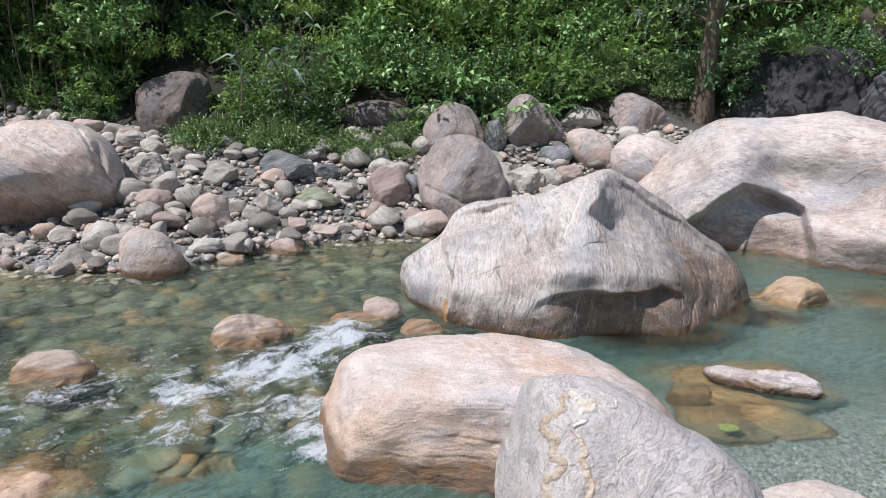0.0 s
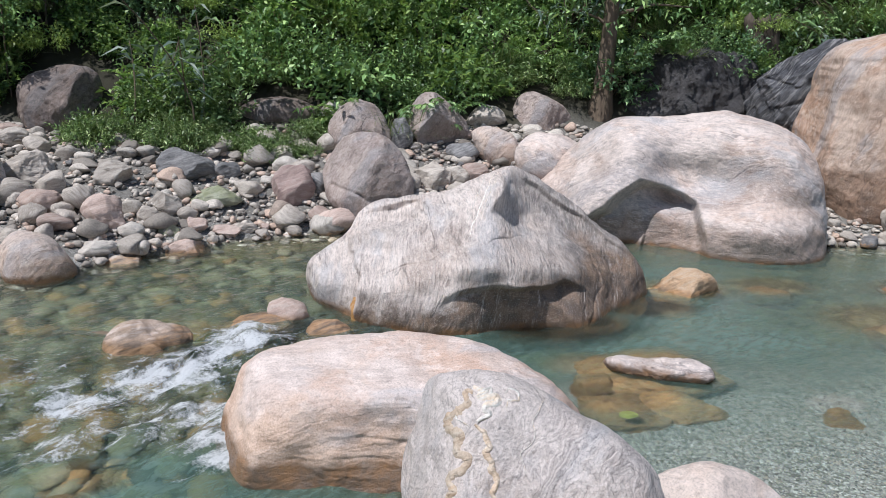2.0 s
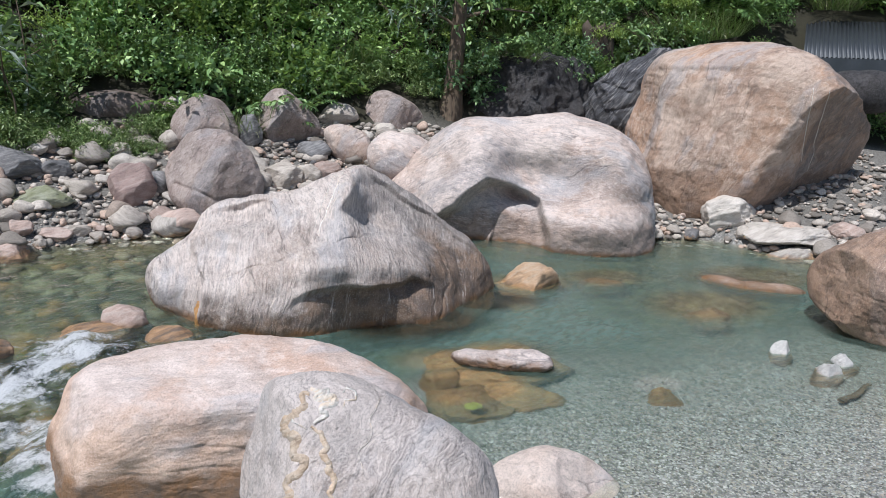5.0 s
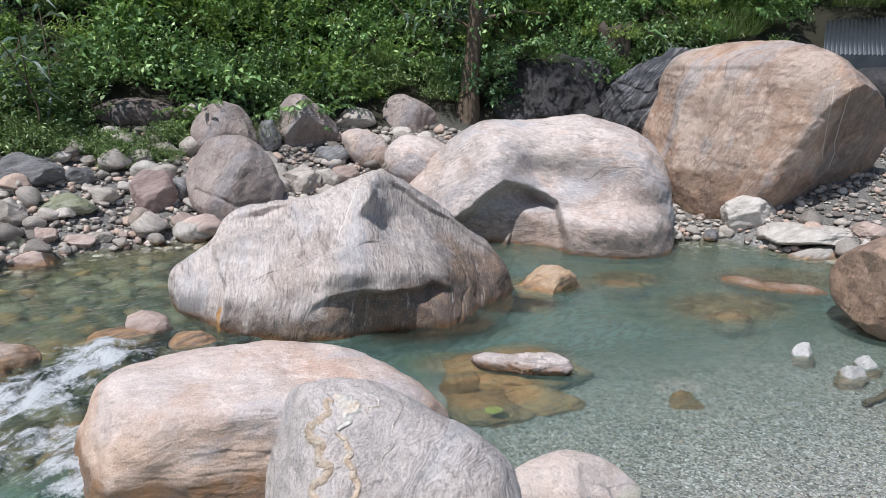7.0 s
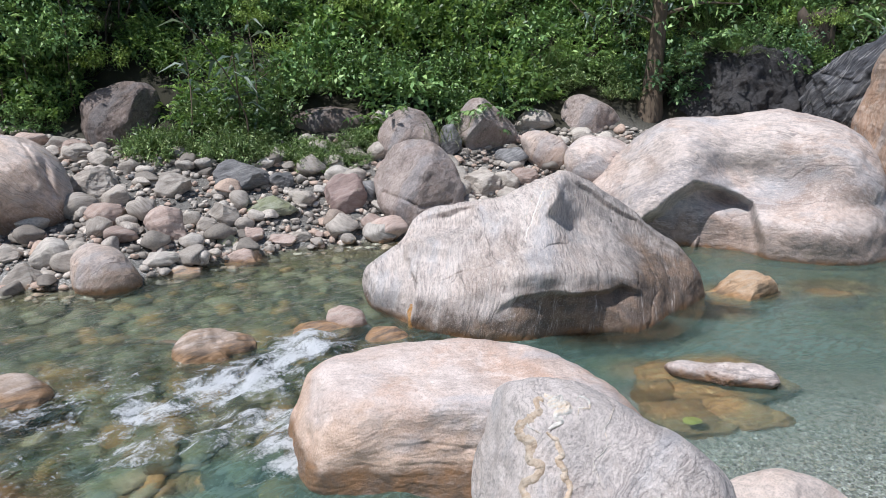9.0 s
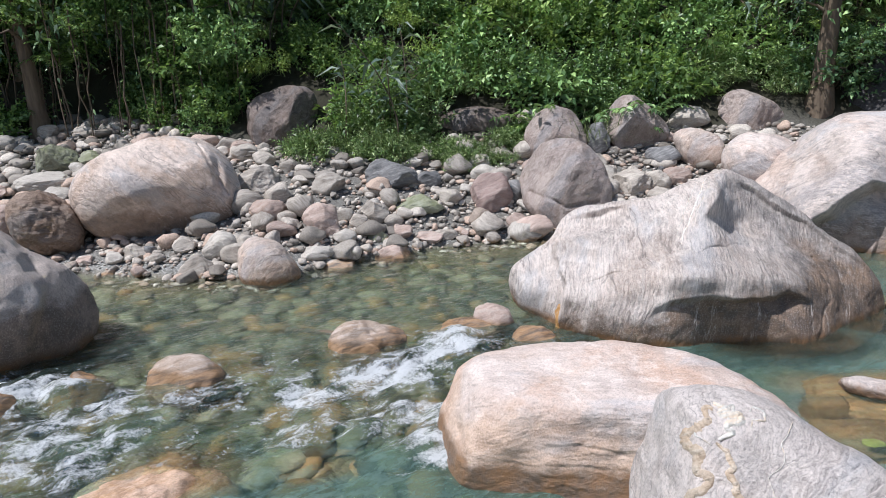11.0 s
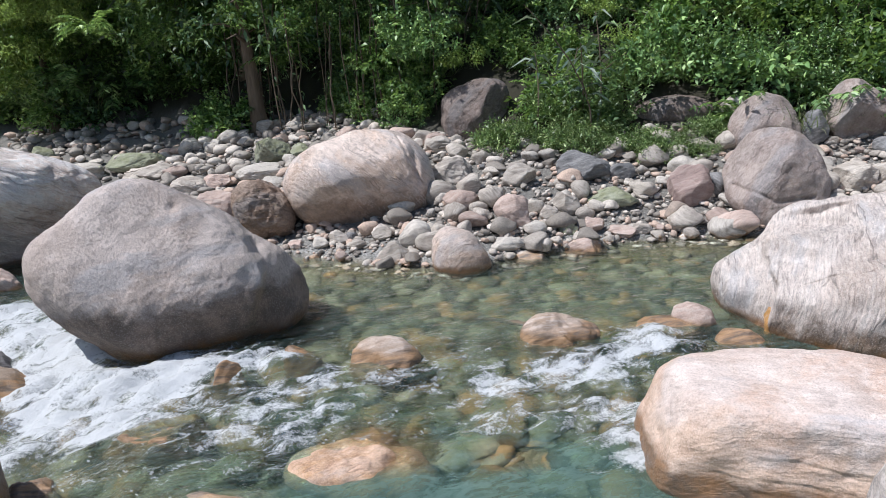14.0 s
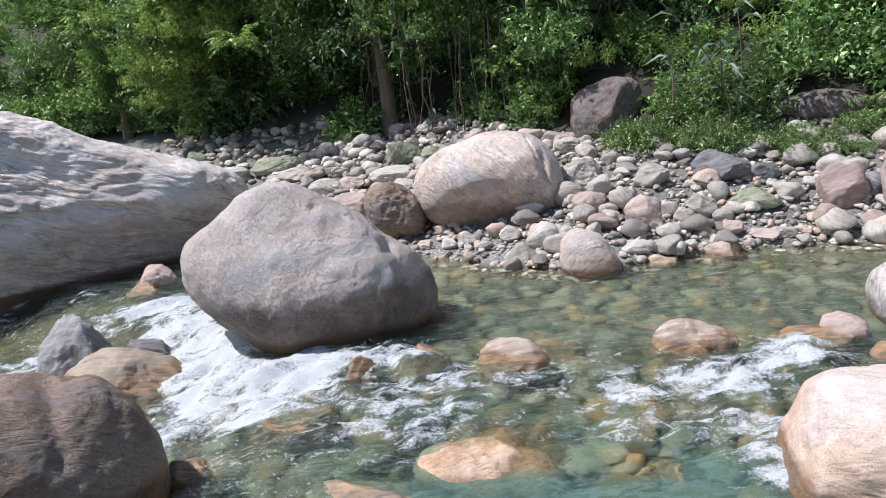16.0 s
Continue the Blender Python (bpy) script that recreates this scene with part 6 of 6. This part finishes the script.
# hillside growth, thick and mixed: single plants in front, a thicket behind
for row in range(12):
    for col in range(70):
        x = -26.5 + 0.62 * col + rng.uniform(-0.3, 0.3)
        h = 0.15 + 0.5 * row + rng.uniform(-0.22, 0.22)
        if -12.5 < x < -8:
            h += 1.3 * float(smooth(-8, -9, x) * smooth(-12.5, -11.5, x))
        y = foot(x) + h
        if x > 9 and x > 0.87 * y and (x - 11.1) * 0.67 + (y - 11.9) * 0.74 < 2.0:
            continue      # open ground round the shed
        if x > 16 or open_rock(x, h):
            continue
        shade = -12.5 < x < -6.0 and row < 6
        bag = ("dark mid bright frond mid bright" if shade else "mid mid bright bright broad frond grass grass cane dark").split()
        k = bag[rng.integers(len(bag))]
        s = rng.uniform(0.55, 1.35)
        if rng.random() < 0.16:
            continue
        if row < 5 and -13 < x < 11:
            grow(k, x, y, s)
        else:
            undergrowth(k, x, y, s * (1.25 if x > -12.5 else 1.7))
for _ in range(16):
    x = rng.uniform(-7.9, -5.75)
    grow("dark mid mid frond bright".split()[rng.integers(5)], x, foot(x) + rng.uniform(0.1, 1.3), rng.uniform(0.7, 1.0))
for k, x, y, s in (("bright", -10.2, 12.5, 1.1), ("bright", -10.6, 12.8, 0.9), ("frond", -9.8, 12.7, 0.8)):
    grow(k, x, y, s)
for k, x, y, s in (("mid", 10.0, 12.1, 0.9), ("bright", 10.7, 11.5, 0.9), ("mid", 11.4, 10.9, 0.95), ("bright", 12.2, 10.2, 0.9), ("mid", 13.0, 9.6, 0.9)):
    grow(k, x, y, s)
for k, x, y, s in (("bright", 11.2, 11.3, 0.9), ("mid", 11.9, 10.8, 0.85), ("bright", 12.6, 10.3, 0.9), ("bright", 10.4, 11.9, 0.85), ("frond", 11.6, 11.3, 0.9)):
    grow(k, x, y, s)
# growth that trails over the dark rock face
for k, x, y, z in (("mid", 4.75, 12.75, 2.2), ("frond", 5.3, 12.8, 2.45), ("mid", 5.9, 12.75, 2.45), ("dark", 6.5, 12.7, 2.3), ("grass", 5.6, 12.6, 2.5), ("bright", 6.9, 12.6, 2.2)):
    grow(k, x, y, 0.75, 0.0, z)
# boughs that hang over the dark glade, and a thicket of light trees beyond it
for _ in range(28):
    x, y = rng.uniform(-16, -11.2), rng.uniform(10.8, 13.2)
    undergrowth(("bright frond mid bright").split()[rng.integers(4)], x, y, rng.uniform(1.0, 1.4), rng.uniform(3.2, 7.0))
for _ in range(45):
    x, y = rng.uniform(-13.2, -5.6), rng.uniform(12.2, 14.0)
    undergrowth(("bright mid bright frond").split()[rng.integers(4)], x, y, rng.uniform(0.8, 1.2), rng.uniform(2.4, 5.0))
for _ in range(90):
    x = rng.uniform(-27, -12.2)
    undergrowth(("bright frond mid bright").split()[rng.integers(4)], x, foot(x) + rng.uniform(-1.2, 1.0), rng.uniform(1.0, 1.5), rng.uniform(1.6, 6.0))
# sprays with sunlight put into their leaf colour, at the edge of the dark glade and over the hillside
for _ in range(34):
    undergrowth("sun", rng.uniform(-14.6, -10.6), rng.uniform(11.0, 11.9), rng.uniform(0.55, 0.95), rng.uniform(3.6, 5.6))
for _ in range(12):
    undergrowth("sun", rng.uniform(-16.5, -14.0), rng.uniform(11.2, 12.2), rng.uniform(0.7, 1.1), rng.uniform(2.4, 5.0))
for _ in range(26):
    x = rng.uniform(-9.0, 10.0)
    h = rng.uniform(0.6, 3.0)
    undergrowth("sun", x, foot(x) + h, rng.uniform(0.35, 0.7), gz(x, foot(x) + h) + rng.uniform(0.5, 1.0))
for mat, pieces in UNDER.items():
    tagged(new("undergrowth", mesh_from("undergrowth", *joined(pieces), mat, shade=False)), "thick tangled " + mat.name.replace("_", " ") + " covering the hillside", "undergrowth", kind="stuff")

TREES = [
    (4.2, 12.75, tree(201, LEAF_MID, "slim brown-barked tree with a leafy crown", 5.5, 1.7, (0.02, 0.0), BARK, thick=0.15, low=0.3)),
    (-9.4, 12.6, tree(202, LEAF_SHADE_TONED, "tall tree coloured dark as if shaded, hung with creepers", 6.0, 2.1, (-0.02, 0.0), thick=0.14, low=0.25, clumps=60)),
    (-12.6, 14.6, tree(203, LEAF_BRIGHT, "bright green feathery tree at the river", 5.5, 2.2, (0.02, -0.03), thick=0.11, low=0.2, clumps=70, size=0.11, width=0.3)),
    (-15.6, 13.2, tree(204, LEAF_BRIGHT, "sunlit light green tree", 6.0, 2.4, (0.05, -0.02), thick=0.12, low=0.12, clumps=80, size=0.11, width=0.3)),
    (-10.2, 16.2, tree(205, LEAF_SHADE_TONED, "dark leafy tree at the back of the glade", 7.0, 2.4, thick=0.14, low=0.15, clumps=70)),
    (-6.6, 13.4, tree(206, LEAF_MID, "slender tree leaning from the hillside", 6.0, 1.8, (0.03, -0.05), thick=0.08, low=0.2)),
    (-4.6, 15.2, tree(207, LEAF_MID, "young leafy tree on the hillside", 4.5, 1.5, thick=0.07, low=0.2)),
    (2.6, 15.6, tree(208, LEAF_BRIGHT, "leafy bright green tree on the hillside", 4.5, 1.6, thick=0.08, low=0.2)),
]
for tx, ty, ob in TREES:
    ob.location = (tx, ty, gz(tx, ty))
more = [(TREES[2][2], -13.5, 17.0), (TREES[4][2], -7.8, 16.6), (TREES[3][2], -18.5, 15.5), (TREES[3][2], -19.5, 13.6), (TREES[1][2], -11.0, 14.6), (TREES[2][2], -16, 18), (TREES[2][2], -23, 14.5), (TREES[3][2], -27, 14),
        (TREES[6][2], 0.3, 16.2), (TREES[6][2], 8.6, 15.0), (TREES[7][2], 11.0, 14.0), (TREES[5][2], -2.2, 16.8), (TREES[7][2], 6.6, 17.0)]
for src, tx, ty in more:
    ob = copy_thing(src, pose(tx, ty, gz(tx, ty), 0, 0, float(rng.uniform(0, 360))))
for tx, ty, s in ((-7.9, 12.6, 301), (-9.4, 13.0, 302), (-6.4, 12.7, 303)):
    ob = vines(s, "bare brown hanging creepers with a few leaves")
    ob.location = (tx, ty, gz(tx, ty))


# ---- small things ----
def fallen_leaf(x, y, z, size):
    """A broad leaf on the river bed."""
    n = 14
    v, f = [], []
    for i in range(n):
        s = i / (n - 1)
        w = size * 0.36 * math.sin(math.pi * s) ** 0.7 * (1 + 0.15 * math.sin(9 * s))
        for k in (-1, 0, 1):
            v.append((s * size - size / 2, k * w, 0.012 * abs(k) + 0.01 * math.sin(4 * s)))
    for i in range(n - 1):
        for k in (0, 1):
            f.append((3 * i + k, 3 * i + k + 1, 3 * i + 4 + k, 3 * i + 3 + k))
    ob = new("fallen_leaf", mesh_from("fallen_leaf", v, f, YELLOW))
    ob.matrix_basis = pose(x, y, z, 4, 3, 20)
    return tagged(ob, "yellow-green fallen leaf lying under water", "leaf")


YELLOW = leaf_mat("yellow_leaf", (0.55, 0.55, 0.10), (0.62, 0.60, 0.14), (0.55, 0.50, 0.12), 0.1)
fallen_leaf(1.66, 4.47, -0.045, 0.15)


def branch(label, a, b2, r, seed):
    g = np.random.default_rng(seed)
    a, b2 = np.array(a, float), np.array(b2, float)
    s = np.linspace(0, 1, 12)
    line = a + np.outer(s, b2 - a) + 0.012 * np.cumsum(g.normal(0, 1, (12, 3)), 0) * (1, 1, 0.4)
    v, f = tube(line - line.mean(0), r * (1.1 - 0.5 * s) * g.uniform(0.85, 1.15, 12), 9)
    ob = new("branch", mesh_from("branch", v, f, BARK))
    ob.location = line.mean(0)
    return tagged(ob, label, "branch")


branch("waterlogged brown branch lying in the shallows", (-2.62, 6.28, -0.06), (-1.95, 6.12, -0.03), 0.045, 81)
branch("bare pale stick on the gravel under water", (4.35, 3.95, -0.05), (4.85, 4.15, -0.02), 0.03, 82)


def stump(x, y, z, r, tall):
    """A broken, flared tree stump with a torn top."""
    n, k = 12, 28
    v, f = [], []
    for i in range(n):
        s = i / (n - 1)
        for j in range(k):
            a = 2 * math.pi * j / k
            q = np.array([[math.cos(a) * 2, math.sin(a) * 2, s * 2]])
            rr = r * (1 + 0.5 * math.exp(-5 * s)) * (1 + 0.18 * float(fbm(q, 1.5, 3, 91)[0]))
            torn = tall * (s + (0.10 * float(fbm(q, 2.0, 2, 92)[0]) if i == n - 1 else 0))
            v.append((rr * math.cos(a), rr * math.sin(a), torn))
    for i in range(n - 1):
        for j in range(k):
            f.append((i * k + j, i * k + (j + 1) % k, (i + 1) * k + (j + 1) % k, (i + 1) * k + j))
    v.append((0, 0, tall * 0.8))
    for j in range(k):
        f.append(((n - 1) * k + j, (n - 1) * k + (j + 1) % k, len(v) - 1, len(v) - 1))
    me = bpy.data.meshes.new("tree_stump")
    me.from_pydata(v, [], [q if q[2] != q[3] else q[:3] for q in f])
    me.materials.append(bark_mat("dark_weathered_bark", (0.045, 0.035, 0.028), (0.11, 0.085, 0.065)))
    me.shade_smooth()
    ob = new("tree_stump", me)
    ob.location = (x, y, z)
    return tagged(ob, "broken weathered brown tree stump on the slope", "stump")


stump(7.36, 13.3, gz(7.36, 13.3) - 0.3, 0.30, 1.15)


def sheet_mat():
    m = Nodes("weathered_grey_sheet")
    n = m.noise(m.coords(), 2.5, 6.0, 0.65)
    m.put(m.bsdf.inputs["Base Color"], m.mix(n, (0.03, 0.036, 0.044), (0.07, 0.08, 0.092)))
    m.put(m.bsdf.inputs["Roughness"], 0.5)
    m.put(m.bsdf.inputs["Metallic"], 0.3)
    return m.mat


def shed(x, y, z, turn):
    """A lean-to of corrugated sheets on poles."""
    ob = new("shed")
    sheet = sheet_mat()
    for i in range(5):
        n = 40
        v, f = [], []
        for k in range(n):
            sx = k / (n - 1) * 0.98
            for t in (0.0, 2.2):
                for lift in (0.0, 0.008):
                    v.append((i * 0.96 + sx, t, 0.02 * math.sin(sx * 2 * math.pi / 0.098) + 0.45 * t + lift + 0.004 * (i % 2)))
        for k in range(n - 1):
            q = 4 * k
            f += [(q, q + 4, q + 6, q + 2), (q + 1, q + 3, q + 7, q + 5), (q, q + 1, q + 5, q + 4), (q + 2, q + 6, q + 7, q + 3)]
        part("roof_sheet", mesh_from("roof_sheet", v, f, sheet), ob)
    for px, py, h in ((0.1, 0.1, 1.7), (2.4, 0.1, 1.7), (4.7, 0.1, 1.7), (0.1, 2.0, 2.5), (4.7, 2.0, 2.5)):
        part("post", mesh_from("post", *tube([(px, py, -3.0), (px, py, 0.45 * py - 0.03)], (0.05, 0.045), 8), PALEBARK), ob)
    part("tarpaulin", mesh_from("tarpaulin", *tarp(), sheet), ob, "hanging dark grey plastic sheet")
    ob.matrix_basis = pose(x, y, z, 0, 0, turn)
    ob.scale = (0.8, 0.8, 0.8)
    return tagged(ob, "open shed roofed with grey corrugated sheets", "shed")


def tarp():
    n, k = 30, 8
    v = [(i / (n - 1) * 2.6, -0.02 + 0.06 * math.sin(i * 0.9) * (j / k), -1.1 * j / (k - 1)) for j in range(k) for i in range(n)]
    f = [(j * n + i, j * n + i + 1, (j + 1) * n + i + 1, (j + 1) * n + i) for j in range(k - 1) for i in range(n - 1)]
    return v, f


shed(11.1, 11.9, 2.75, -42)
